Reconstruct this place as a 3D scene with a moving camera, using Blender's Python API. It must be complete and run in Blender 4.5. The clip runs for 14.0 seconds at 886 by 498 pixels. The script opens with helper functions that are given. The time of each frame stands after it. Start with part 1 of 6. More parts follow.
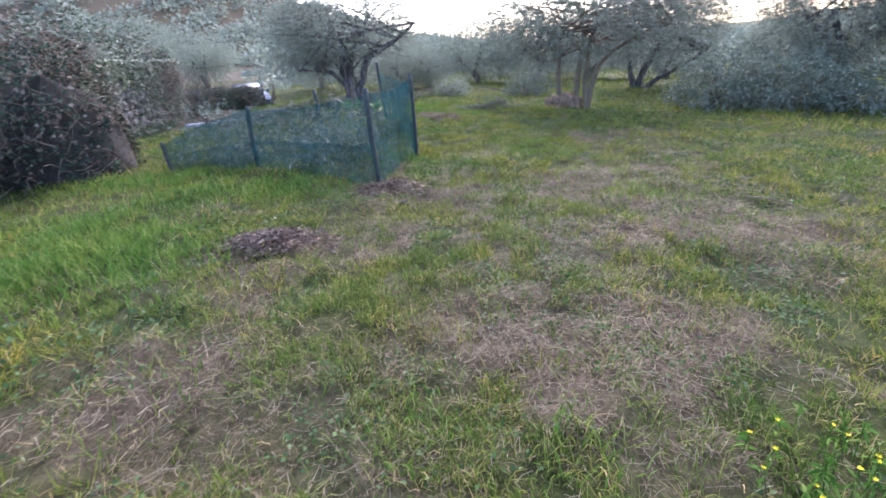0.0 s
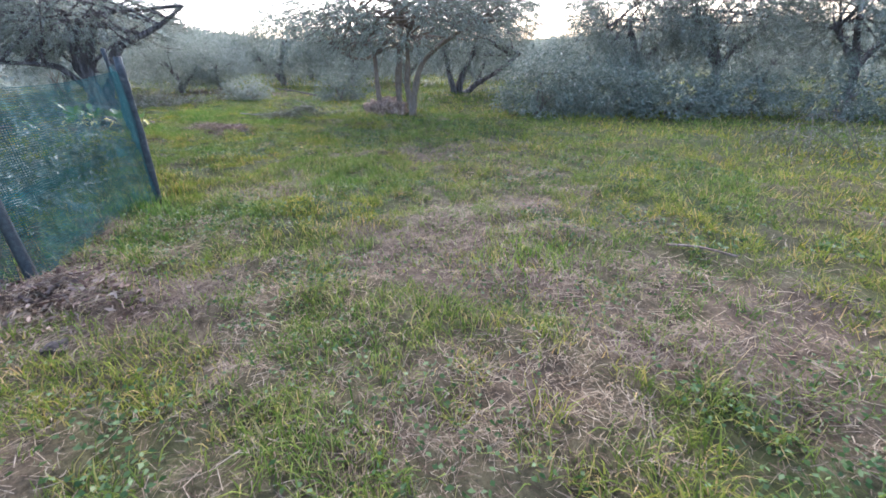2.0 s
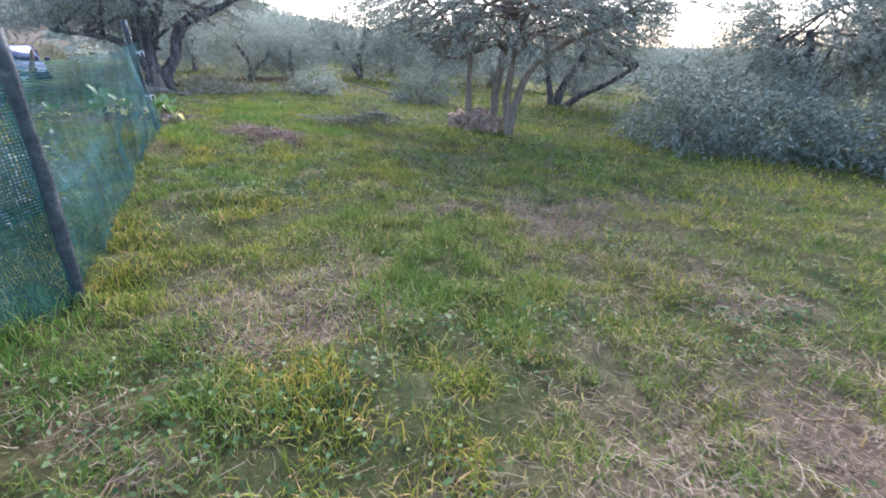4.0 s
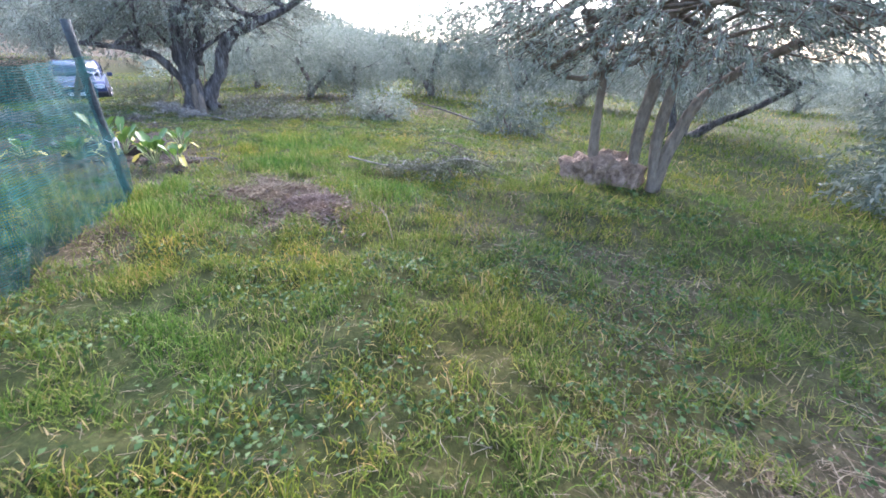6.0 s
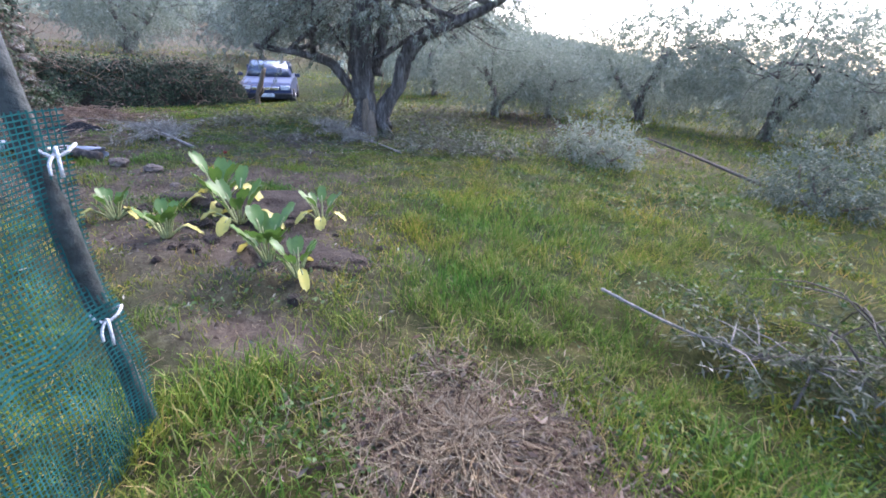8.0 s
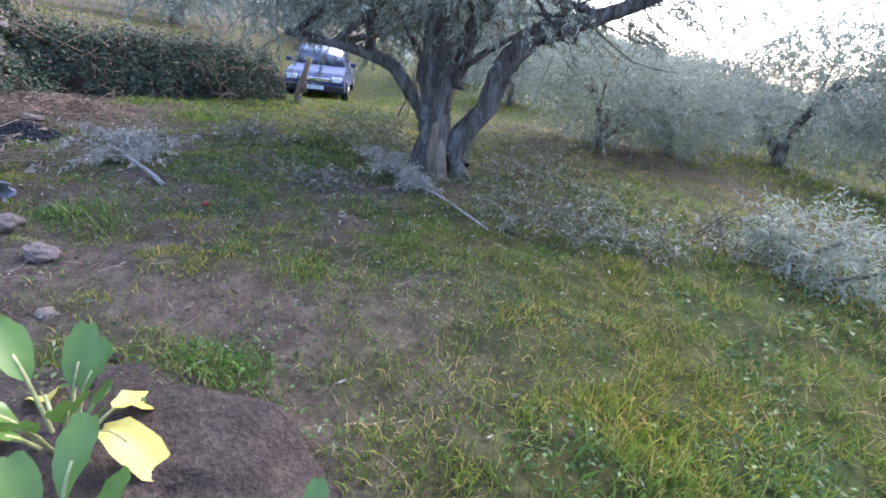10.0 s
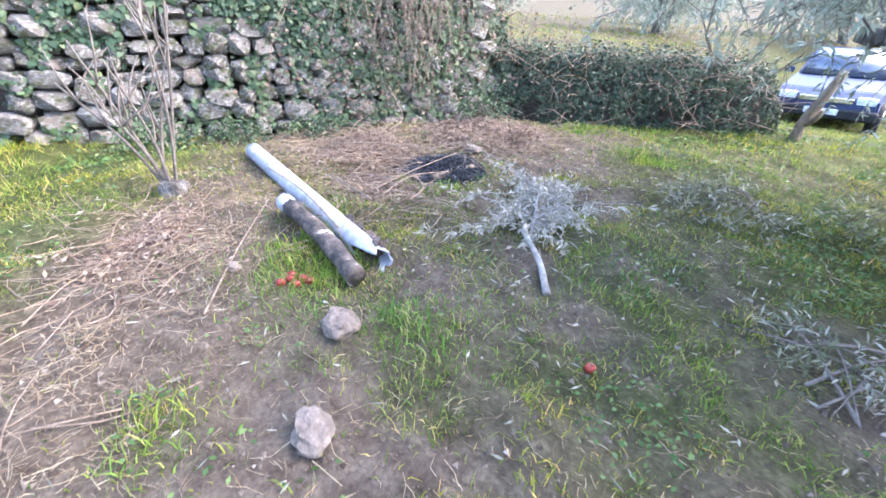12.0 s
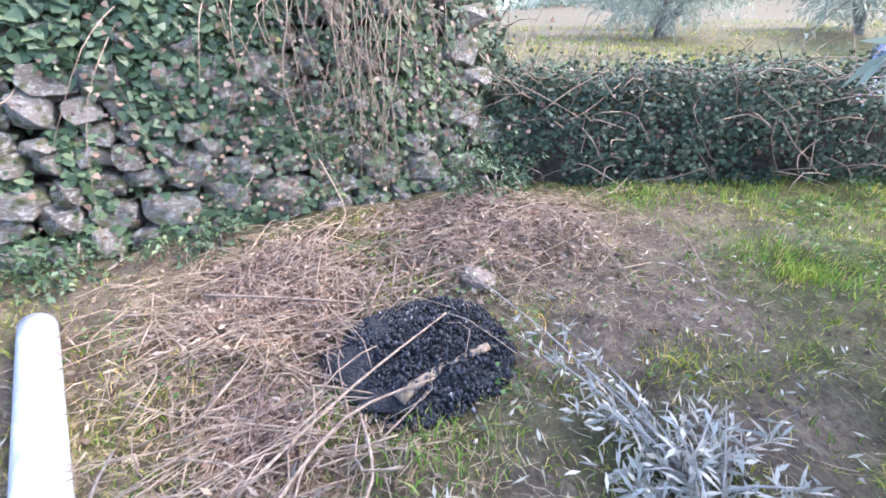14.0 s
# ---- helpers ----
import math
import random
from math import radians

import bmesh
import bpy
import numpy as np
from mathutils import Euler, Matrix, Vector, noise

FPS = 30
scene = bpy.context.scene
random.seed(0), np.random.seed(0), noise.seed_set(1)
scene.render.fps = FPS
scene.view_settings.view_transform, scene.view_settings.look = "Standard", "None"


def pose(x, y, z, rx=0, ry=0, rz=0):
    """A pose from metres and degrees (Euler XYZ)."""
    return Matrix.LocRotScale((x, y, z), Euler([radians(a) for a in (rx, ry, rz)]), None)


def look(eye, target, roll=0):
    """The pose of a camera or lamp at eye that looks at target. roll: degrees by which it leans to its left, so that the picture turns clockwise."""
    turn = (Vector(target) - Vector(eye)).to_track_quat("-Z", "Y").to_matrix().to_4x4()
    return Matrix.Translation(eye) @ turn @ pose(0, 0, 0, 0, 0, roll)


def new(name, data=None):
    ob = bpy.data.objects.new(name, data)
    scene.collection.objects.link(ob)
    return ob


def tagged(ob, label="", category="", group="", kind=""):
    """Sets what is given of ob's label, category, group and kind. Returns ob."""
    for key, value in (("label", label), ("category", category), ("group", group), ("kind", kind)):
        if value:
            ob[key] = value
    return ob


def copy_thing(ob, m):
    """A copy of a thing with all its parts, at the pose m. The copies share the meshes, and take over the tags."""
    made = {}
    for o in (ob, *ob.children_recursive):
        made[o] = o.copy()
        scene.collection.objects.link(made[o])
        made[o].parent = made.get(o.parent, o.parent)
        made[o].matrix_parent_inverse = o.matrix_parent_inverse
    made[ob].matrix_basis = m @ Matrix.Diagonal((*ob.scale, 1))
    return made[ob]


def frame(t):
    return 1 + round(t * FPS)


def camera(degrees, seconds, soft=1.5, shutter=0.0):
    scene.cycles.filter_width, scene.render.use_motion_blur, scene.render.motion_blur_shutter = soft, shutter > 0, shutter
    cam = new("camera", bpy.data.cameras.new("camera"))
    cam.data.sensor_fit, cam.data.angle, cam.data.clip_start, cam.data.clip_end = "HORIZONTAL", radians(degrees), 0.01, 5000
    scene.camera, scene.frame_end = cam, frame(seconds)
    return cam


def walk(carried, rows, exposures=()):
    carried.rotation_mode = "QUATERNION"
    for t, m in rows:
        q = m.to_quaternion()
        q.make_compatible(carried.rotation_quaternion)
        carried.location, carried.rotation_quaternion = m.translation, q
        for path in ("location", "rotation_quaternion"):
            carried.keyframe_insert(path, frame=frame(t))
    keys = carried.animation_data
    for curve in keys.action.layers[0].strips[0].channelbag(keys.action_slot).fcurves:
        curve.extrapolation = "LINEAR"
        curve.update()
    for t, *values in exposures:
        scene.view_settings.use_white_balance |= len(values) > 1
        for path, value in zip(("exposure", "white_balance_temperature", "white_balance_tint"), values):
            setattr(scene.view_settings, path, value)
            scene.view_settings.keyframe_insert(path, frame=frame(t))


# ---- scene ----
cam = camera(89.8, 14.0, soft=1.7, shutter=0.1)
PATH = [
    (0, (0.154, -0.146, 1.351), (0.052, 1.683, 0.548), -6.1),
    (0.5, (0.299, 0.395, 1.228), (0.526, 2.215, 0.429), -9.2),
    (1, (0.413, 0.983, 1.174), (0.644, 2.8, 0.372), -9.0),
    (1.5, (0.514, 1.622, 1.069), (1.063, 3.356, 0.237), -4.9),
    (2, (0.649, 2.276, 1.062), (1.257, 3.988, 0.227), -3.5),
    (2.5, (0.745, 2.843, 1.064), (1.351, 4.557, 0.231), -0.4),
    (3, (0.935, 3.495, 1.026), (1.546, 5.21, 0.199), -1.9),
    (3.5, (0.946, 4.143, 1.049), (1.442, 5.892, 0.216), 3.2),
    (4, (0.939, 4.793, 1.075), (1.311, 6.572, 0.24), 0.7),
    (4.2, (0.972, 5.081, 1.059), (1.189, 6.909, 0.279), -1.4),
    (6.3, (0.813, 8.079, 1.067), (0.931, 9.911, 0.273), 0.5),
    (6.5, (0.755, 8.379, 1.062), (0.853, 10.211, 0.265), 0.4),
    (7, (0.523, 9.179, 1.125), (0.293, 11.0, 0.329), 2.3),
    (7.5, (0.076, 9.866, 1.205), (-0.276, 11.663, 0.403), 3.4),
    (8, (-0.233, 10.554, 1.217), (-0.721, 12.325, 0.426), 2.4),
    (8.2, (-0.365, 10.814, 1.258), (-0.918, 12.568, 0.472), 6.8),
    (10.3, (-1.754, 13.246, 1.367), (-2.44, 14.918, 0.512), 7.5),
    (10.5, (-1.864, 13.418, 1.382), (-2.765, 14.973, 0.504), 8.6),
    (11, (-2.299, 13.81, 1.339), (-3.501, 15.106, 0.42), 5.0),
    (11.5, (-2.71, 14.121, 1.344), (-4.208, 15.03, 0.38), 0.4),
    (12, (-3.295, 14.326, 1.331), (-4.999, 14.79, 0.391), 1.6),
    (12.5, (-3.932, 14.479, 1.387), (-5.656, 14.932, 0.48), -2.4),
    (13, (-4.568, 14.611, 1.356), (-6.307, 15.055, 0.474), -2.7),
    (13.5, (-5.148, 14.732, 1.321), (-6.893, 15.183, 0.453), -2.4),
    (14, (-5.659, 15.023, 1.293), (-7.381, 15.538, 0.415), -2.5),
]
EXPOSURES = [(0.0, 2.48, 5720, 22), (0.5, 2.28, 5720, 22), (1.0, 2.48, 5720, 22), (1.5, 2.58, 5720, 22), (4.2, 2.73, 5720, 22), (6.3, 3.08, 5720, 22), (7.0, 3.18, 5720, 22), (7.5, 2.88, 5720, 22), (8.2, 2.58, 5720, 22), (10.3, 2.80, 5720, 22), (10.5, 2.90, 5720, 22), (11.0, 3.88, 6060, 18), (12.0, 3.85, 5960, 18), (14.0, 3.70, 5860, 18)]
walk(cam, [(t, look(eye, target, roll)) for t, eye, target, roll in PATH], EXPOSURES)

# ---- world and light: a bright hazy sky with a veiled sun ahead ----
SUN_EL, SUN_AZ = 42.0, -14.0
world = bpy.data.worlds.new("world")
scene.world = world
world.use_nodes = True
wn = world.node_tree.nodes
sky = wn.new("ShaderNodeTexSky")
sky.sky_type = "NISHITA"
sky.sun_disc = False
sky.sun_elevation, sky.sun_rotation = radians(SUN_EL), radians(-SUN_AZ)
sky.air_density, sky.dust_density, sky.ozone_density = 1.0, 2.5, 1.0
world.node_tree.links.new(sky.outputs[0], wn["Background"].inputs[0])
wn["Background"].inputs[1].default_value = 0.15
sun = new("sun", bpy.data.lights.new("sun", "SUN"))
sun.data.energy, sun.data.angle, sun.data.color = 0.8, radians(35), (1.0, 0.96, 0.9)
sd = Vector((math.sin(radians(-SUN_AZ)) * math.cos(radians(SUN_EL)), math.cos(radians(-SUN_AZ)) * math.cos(radians(SUN_EL)), math.sin(radians(SUN_EL))))
sun.matrix_world = look(sd * 50, (0, 0, 0))


# ---- materials ----
def nodes_of(name):
    m = bpy.data.materials.new(name)
    m.use_nodes = True
    t = m.node_tree
    return m, t, t.nodes["Principled BSDF"], t.nodes["Material Output"]


def noise_of(t, scale, detail=5, rough=0.6, stretch=None):
    n = t.nodes.new("ShaderNodeTexNoise")
    n.inputs["Scale"].default_value, n.inputs["Detail"].default_value, n.inputs["Roughness"].default_value = scale, detail, rough
    c = t.nodes.new("ShaderNodeTexCoord")
    if stretch:
        mp = t.nodes.new("ShaderNodeMapping")
        mp.inputs["Scale"].default_value = stretch
        t.links.new(c.outputs["Object"], mp.inputs[0])
        t.links.new(mp.outputs[0], n.inputs["Vector"])
    else:
        t.links.new(c.outputs["Object"], n.inputs["Vector"])
    return n


def ramp_of(t, source, stops):
    r = t.nodes.new("ShaderNodeValToRGB")
    e = r.color_ramp.elements
    while len(e) < len(stops):
        e.new(0.5)
    for k, (pos, col) in enumerate(stops):
        e[k].position, e[k].color = pos, (*col, 1)
    t.links.new(source, r.inputs[0])
    return r


def mixed(t, fac, a, b, mode="MIX"):
    m = t.nodes.new("ShaderNodeMix")
    m.data_type, m.blend_type = "RGBA", mode
    if isinstance(fac, float):
        m.inputs[0].default_value = fac
    else:
        t.links.new(fac, m.inputs[0])
    for s, v in ((m.inputs[6], a), (m.inputs[7], b)):
        if isinstance(v, tuple):
            s.default_value = (*v, 1)
        else:
            t.links.new(v, s)
    return m.outputs[2]


def bump_of(t, bsdf, source, strength, distance=0.02):
    b = t.nodes.new("ShaderNodeBump")
    b.inputs["Strength"].default_value, b.inputs["Distance"].default_value = strength, distance
    t.links.new(source, b.inputs["Height"])
    t.links.new(b.outputs[0], bsdf.inputs["Normal"])


def surface(name, stops, scale, rough=0.85, metal=0.0, fine=4.0, bump=0.5, dist=0.02, stretch=None, spec=0.3):
    """A solid surface: a colour ramp over broad noise, broken by fine grain, with relief."""
    m, t, b, _ = nodes_of(name)
    n1, n2 = noise_of(t, scale, 5, 0.6, stretch), noise_of(t, scale * fine, 4, 0.65, stretch)
    r = ramp_of(t, n1.outputs["Fac"], stops)
    g = ramp_of(t, n2.outputs["Fac"], [(0.3, (0.62, 0.62, 0.62)), (0.7, (1.25, 1.25, 1.25))])
    t.links.new(mixed(t, 1.0, r.outputs[0], g.outputs[0], "MULTIPLY"), b.inputs["Base Color"])
    b.inputs["Roughness"].default_value, b.inputs["Metallic"].default_value = rough, metal
    b.inputs["Specular IOR Level"].default_value = spec
    bump_of(t, b, n2.outputs["Fac"], bump, dist)
    return m


def foliage(name, stops, patch=0.5, patch_stops=None, rough=0.55, through_light=0.3, spec=0.15):
    """Leaves and blades: each its own tint, patches over metres, some light passing through."""
    m, t, b, out = nodes_of(name)
    geo = t.nodes.new("ShaderNodeNewGeometry")
    c = ramp_of(t, geo.outputs["Random Per Island"], stops).outputs[0]
    if patch_stops:
        n = noise_of(t, patch, 4, 0.6)
        c = mixed(t, 1.0, c, ramp_of(t, n.outputs["Fac"], patch_stops).outputs[0], "MULTIPLY")
    t.links.new(c, b.inputs["Base Color"])
    b.inputs["Roughness"].default_value, b.inputs["Specular IOR Level"].default_value = rough, spec
    tr = t.nodes.new("ShaderNodeBsdfTranslucent")
    t.links.new(c, tr.inputs[0])
    mx = t.nodes.new("ShaderNodeMixShader")
    mx.inputs[0].default_value = through_light
    t.links.new(b.outputs[0], mx.inputs[1])
    t.links.new(tr.outputs[0], mx.inputs[2])
    t.links.new(mx.outputs[0], out.inputs[0])
    return m


def make_ground():
    m, t, b, _ = nodes_of("ground")
    fine, mid, broad = noise_of(t, 45, 6, 0.7), noise_of(t, 9, 5, 0.65), noise_of(t, 0.6, 4, 0.6)
    green = ramp_of(t, mid.outputs["Fac"], [(0.3, (0.0189, 0.0231, 0.0084)), (0.5, (0.0357, 0.042, 0.0143)), (0.7, (0.0714, 0.0693, 0.0294))]).outputs[0]
    tint = ramp_of(t, broad.outputs["Fac"], [(0.35, (0.8, 0.95, 0.8)), (0.65, (1.25, 1.1, 0.8))]).outputs[0]
    green = mixed(t, 1.0, green, tint, "MULTIPLY")
    straw = ramp_of(t, mid.outputs["Fac"], [(0.3, (0.0383, 0.027, 0.0166)), (0.55, (0.0833, 0.063, 0.0396)), (0.75, (0.135, 0.108, 0.0698))]).outputs[0]
    soil = ramp_of(t, mid.outputs["Fac"], [(0.3, (0.0455, 0.0331, 0.0232)), (0.5, (0.0776, 0.0596, 0.0436)), (0.72, (0.115, 0.0938, 0.0707))]).outputs[0]
    for key, col in (("dry", straw), ("bare", soil)):
        a = t.nodes.new("ShaderNodeAttribute")
        a.attribute_name = key
        green = mixed(t, a.outputs["Fac"], green, col)
    grain = ramp_of(t, fine.outputs["Fac"], [(0.3, (0.55, 0.55, 0.55)), (0.7, (1.3, 1.3, 1.3))]).outputs[0]
    t.links.new(mixed(t, 1.0, green, grain, "MULTIPLY"), b.inputs["Base Color"])
    b.inputs["Roughness"].default_value, b.inputs["Specular IOR Level"].default_value = 0.95, 0.1
    bump_of(t, b, fine.outputs["Fac"], 0.7, 0.03)
    return m


M_GROUND = make_ground()
PATCH = [(0.33, (0.6, 0.85, 0.7)), (0.5, (1.0, 1.0, 0.95)), (0.66, (1.35, 1.15, 0.75))]
M_GRASS = foliage("grass", [(0.0, (0.0447, 0.077, 0.0132)), (0.3, (0.0918, 0.138, 0.022)), (0.6, (0.153, 0.196, 0.0352)), (0.82, (0.224, 0.22, 0.055)), (0.95, (0.306, 0.231, 0.105)), (1.0, (0.424, 0.308, 0.171))], 0.9, PATCH, 0.6, 0.35, 0.06)
M_TUFT = foliage("long_grass", [(0.0, (0.04, 0.085, 0.015)), (0.5, (0.1, 0.18, 0.03)), (0.85, (0.18, 0.25, 0.055)), (1.0, (0.3, 0.28, 0.12))], 0.9, PATCH, 0.6, 0.35, 0.06)
M_STRAW = foliage("straw", [(0.0, (0.0633, 0.0411, 0.0241)), (0.35, (0.139, 0.102, 0.0615)), (0.7, (0.209, 0.168, 0.108)), (1.0, (0.283, 0.246, 0.172))], 1.2, [(0.33, (0.6, 0.56, 0.56)), (0.5, (0.95, 0.92, 0.9)), (0.67, (1.18, 1.12, 1.02))], 0.7, 0.15)
M_WEED = foliage("weed_leaf", [(0.0, (0.0319, 0.0638, 0.0171)), (0.6, (0.0595, 0.105, 0.03)), (1.0, (0.1, 0.142, 0.0514))], 1.0, None, 0.5, 0.25)
M_OLIVE = foliage("olive_leaf", [(0.0, (0.147, 0.171, 0.127)), (0.5, (0.198, 0.226, 0.169)), (0.9, (0.249, 0.276, 0.219)), (1.0, (0.308, 0.331, 0.274))], 1.0, None, 0.65, 0.42, 0.15)
M_DARKBUSH = foliage("dark_bush_leaf", [(0.0, (0.0788, 0.101, 0.0744)), (0.6, (0.14, 0.166, 0.122)), (1.0, (0.236, 0.254, 0.193))], 1.0, None, 0.55, 0.2)
M_SILVER = foliage("silver_leaf", [(0.0, (0.113, 0.112, 0.0779)), (0.5, (0.187, 0.183, 0.136)), (0.85, (0.279, 0.267, 0.209)), (1.0, (0.16, 0.127, 0.0759))], 1.0, None, 0.5, 0.15, 0.35)
M_PALELEAF = foliage("pale_leaf", [(0.0, (0.168, 0.16, 0.124)), (0.5, (0.251, 0.234, 0.187)), (0.9, (0.325, 0.304, 0.248)), (1.0, (0.232, 0.196, 0.135))], 1.0, None, 0.5, 0.15, 0.35)
M_CUTLEAF = foliage("cut_olive_leaf", [(0.0, (0.05, 0.058, 0.028)), (0.6, (0.1, 0.108, 0.06)), (0.93, (0.17, 0.17, 0.11)), (1.0, (0.36, 0.34, 0.27))], 1.0, None, 0.6, 0.2, 0.15)
M_IVY = foliage("ivy_leaf", [(0.0, (0.0262, 0.048, 0.0237)), (0.5, (0.0486, 0.0788, 0.0394)), (0.85, (0.078, 0.111, 0.059)), (0.985, (0.113, 0.131, 0.0631)), (1.0, (0.157, 0.154, 0.055))], 0.8, [(0.35, (0.8, 0.85, 0.9)), (0.65, (1.2, 1.15, 1.0))], 0.5, 0.18, 0.25)
M_HEDGE = foliage("hedge_leaf", [(0.0, (0.026, 0.04, 0.027)), (0.55, (0.048, 0.068, 0.045)), (0.9, (0.078, 0.1, 0.068)), (1.0, (0.13, 0.14, 0.1))], 1.6, [(0.35, (0.65, 0.7, 0.75)), (0.65, (1.3, 1.25, 1.1))], 0.65, 0.18, 0.1)
M_DRYLEAF = foliage("dry_leaf", [(0.0, (0.0604, 0.0374, 0.0269)), (0.4, (0.12, 0.0836, 0.0622)), (0.75, (0.181, 0.138, 0.108)), (1.0, (0.271, 0.231, 0.185))], 3.5, [(0.32, (0.5, 0.46, 0.48)), (0.5, (0.95, 0.92, 0.92)), (0.68, (1.3, 1.2, 1.05))], 0.75, 0.15)
M_CHARD = foliage("chard_leaf", [(0.0, (0.0558, 0.118, 0.0217)), (1.0, (0.124, 0.211, 0.0434))], 6.0, [(0.35, (0.8, 0.85, 0.8)), (0.65, (1.15, 1.1, 0.9))], 0.4, 0.3, 0.5)
M_YELLOW = foliage("yellow_leaf", [(0.0, (0.446, 0.338, 0.0504)), (0.6, (0.504, 0.446, 0.115)), (1.0, (0.475, 0.475, 0.187))], 9.0, [(0.35, (0.7, 0.75, 0.7)), (0.6, (1.1, 1.05, 0.9))], 0.45, 0.3, 0.4)
M_STALK = surface("pale_stalk", [(0.3, (0.234, 0.239, 0.0913)), (0.7, (0.309, 0.322, 0.146))], 12, 0.5, bump=0.2)
M_FLOWER = foliage("yellow_petal", [(0.0, (0.85, 0.65, 0.02)), (1.0, (0.9, 0.78, 0.05))], 1.0)
M_BARK = surface("olive_bark", [(0.3, (0.0372, 0.031, 0.026)), (0.5, (0.112, 0.0992, 0.0856)), (0.7, (0.236, 0.217, 0.195))], 9, 0.94, fine=4, bump=1.0, dist=0.09, stretch=(1, 1, 0.22))
M_PALEBARK = surface("pale_bark", [(0.25, (0.103, 0.0762, 0.0524)), (0.5, (0.163, 0.126, 0.0876)), (0.75, (0.222, 0.175, 0.123))], 6, 0.9, fine=5, bump=0.9, dist=0.03, stretch=(1, 1, 0.35))
M_BURL = surface("root_burl", [(0.25, (0.117, 0.0719, 0.0461)), (0.5, (0.241, 0.162, 0.108)), (0.75, (0.38, 0.275, 0.19))], 5, 0.95, fine=4, bump=1.0, dist=0.06)
M_TWIG = surface("twig", [(0.3, (0.0751, 0.0608, 0.0497)), (0.7, (0.137, 0.116, 0.0952))], 9, 0.9, bump=0.4)
M_GREYTWIG = surface("grey_twig", [(0.3, (0.147, 0.131, 0.112)), (0.7, (0.255, 0.233, 0.202))], 8, 0.9, bump=0.5)
M_DRYVINE = surface("dry_vine", [(0.3, (0.122, 0.0858, 0.0588)), (0.7, (0.224, 0.171, 0.126))], 9, 0.9, bump=0.4)
M_POST = surface("post", [(0.3, (0.022, 0.028, 0.027)), (0.6, (0.045, 0.052, 0.048)), (0.8, (0.10, 0.09, 0.075))], 9, 0.7, bump=0.5)
M_NET = surface("net_plastic", [(0.3, (0.006, 0.05, 0.048)), (0.6, (0.012, 0.085, 0.08)), (0.8, (0.04, 0.14, 0.135))], 2.2, 0.6, bump=0.2, spec=0.15)
M_TIE = surface("white_cord", [(0.3, (0.45, 0.45, 0.45)), (0.7, (0.6, 0.6, 0.6))], 30, 0.7)


def make_stone():
    m, t, b, _ = nodes_of("wall_stone")
    info = t.nodes.new("ShaderNodeObjectInfo")
    n1, n2, n3 = noise_of(t, 7, 6, 0.65), noise_of(t, 38, 5, 0.7), noise_of(t, 2.2, 4, 0.6)
    base = ramp_of(t, info.outputs["Random"], [(0.0, (0.0952, 0.0821, 0.0672)), (0.4, (0.151, 0.132, 0.112)), (0.75, (0.196, 0.175, 0.154)), (1.0, (0.202, 0.157, 0.122))]).outputs[0]
    lichen = ramp_of(t, n1.outputs["Fac"], [(0.50, (0, 0, 0)), (0.60, (0.85, 0.85, 0.85))]).outputs[0]
    col = mixed(t, lichen, base, (0.33, 0.325, 0.305))
    moss = ramp_of(t, n3.outputs["Fac"], [(0.50, (0, 0, 0)), (0.64, (0.9, 0.9, 0.9))]).outputs[0]
    col = mixed(t, moss, col, (0.062, 0.075, 0.018))
    grain = ramp_of(t, n2.outputs["Fac"], [(0.3, (0.55, 0.55, 0.55)), (0.7, (1.25, 1.25, 1.25))]).outputs[0]
    t.links.new(mixed(t, 1.0, col, grain, "MULTIPLY"), b.inputs["Base Color"])
    b.inputs["Roughness"].default_value, b.inputs["Specular IOR Level"].default_value = 0.92, 0.15
    bump_of(t, b, n2.outputs["Fac"], 0.9, 0.03)
    return m


M_STONE = make_stone()
M_EARTH = surface("wall_earth", [(0.3, (0.03, 0.0252, 0.0204)), (0.7, (0.072, 0.06, 0.048))], 9, 0.97, bump=0.9, dist=0.05)
M_FIELDSTONE = surface("field_stone", [(0.3, (0.0982, 0.0766, 0.0588)), (0.7, (0.169, 0.133, 0.105))], 9, 0.9, bump=0.7)
M_ASH = surface("charcoal", [(0.35, (0.008, 0.008, 0.010)), (0.6, (0.018, 0.018, 0.022)), (0.8, (0.07, 0.07, 0.075))], 14, 0.75, fine=4, bump=1.0, dist=0.04)
M_ASHBIT = foliage("ash_bits", [(0.0, (0.012, 0.012, 0.015)), (0.7, (0.035, 0.035, 0.04)), (0.97, (0.05, 0.05, 0.05)), (1.0, (0.2, 0.19, 0.18))], 1.0, None, 0.7, 0.0)
M_PIPE = surface("white_pipe", [(0.3, (0.212, 0.225, 0.253)), (0.55, (0.262, 0.269, 0.29)), (0.8, (0.284, 0.284, 0.293))], 3, 0.45, bump=0.15, spec=0.4)
M_PEEL = surface("peeling_log", [(0.42, (0.03, 0.025, 0.022)), (0.54, (0.10, 0.075, 0.058)), (0.58, (0.55, 0.50, 0.45)), (0.8, (0.66, 0.64, 0.62))], 4, 0.8, bump=0.9, dist=0.03)
M_TOMATO = surface("tomato", [(0.3, (0.144, 0.0132, 0.0084)), (0.7, (0.192, 0.03, 0.018))], 8, 0.4, bump=0.05, spec=0.3)
M_CARBODY = surface("car_paint", [(0.3, (0.0248, 0.0358, 0.0825)), (0.7, (0.033, 0.0468, 0.099))], 2, 0.45, metal=0.1, bump=0.03, spec=0.25)
M_GLASS = surface("car_glass", [(0.3, (0.03, 0.04, 0.06)), (0.7, (0.05, 0.06, 0.09))], 2, 0.06, bump=0.0, spec=0.8)
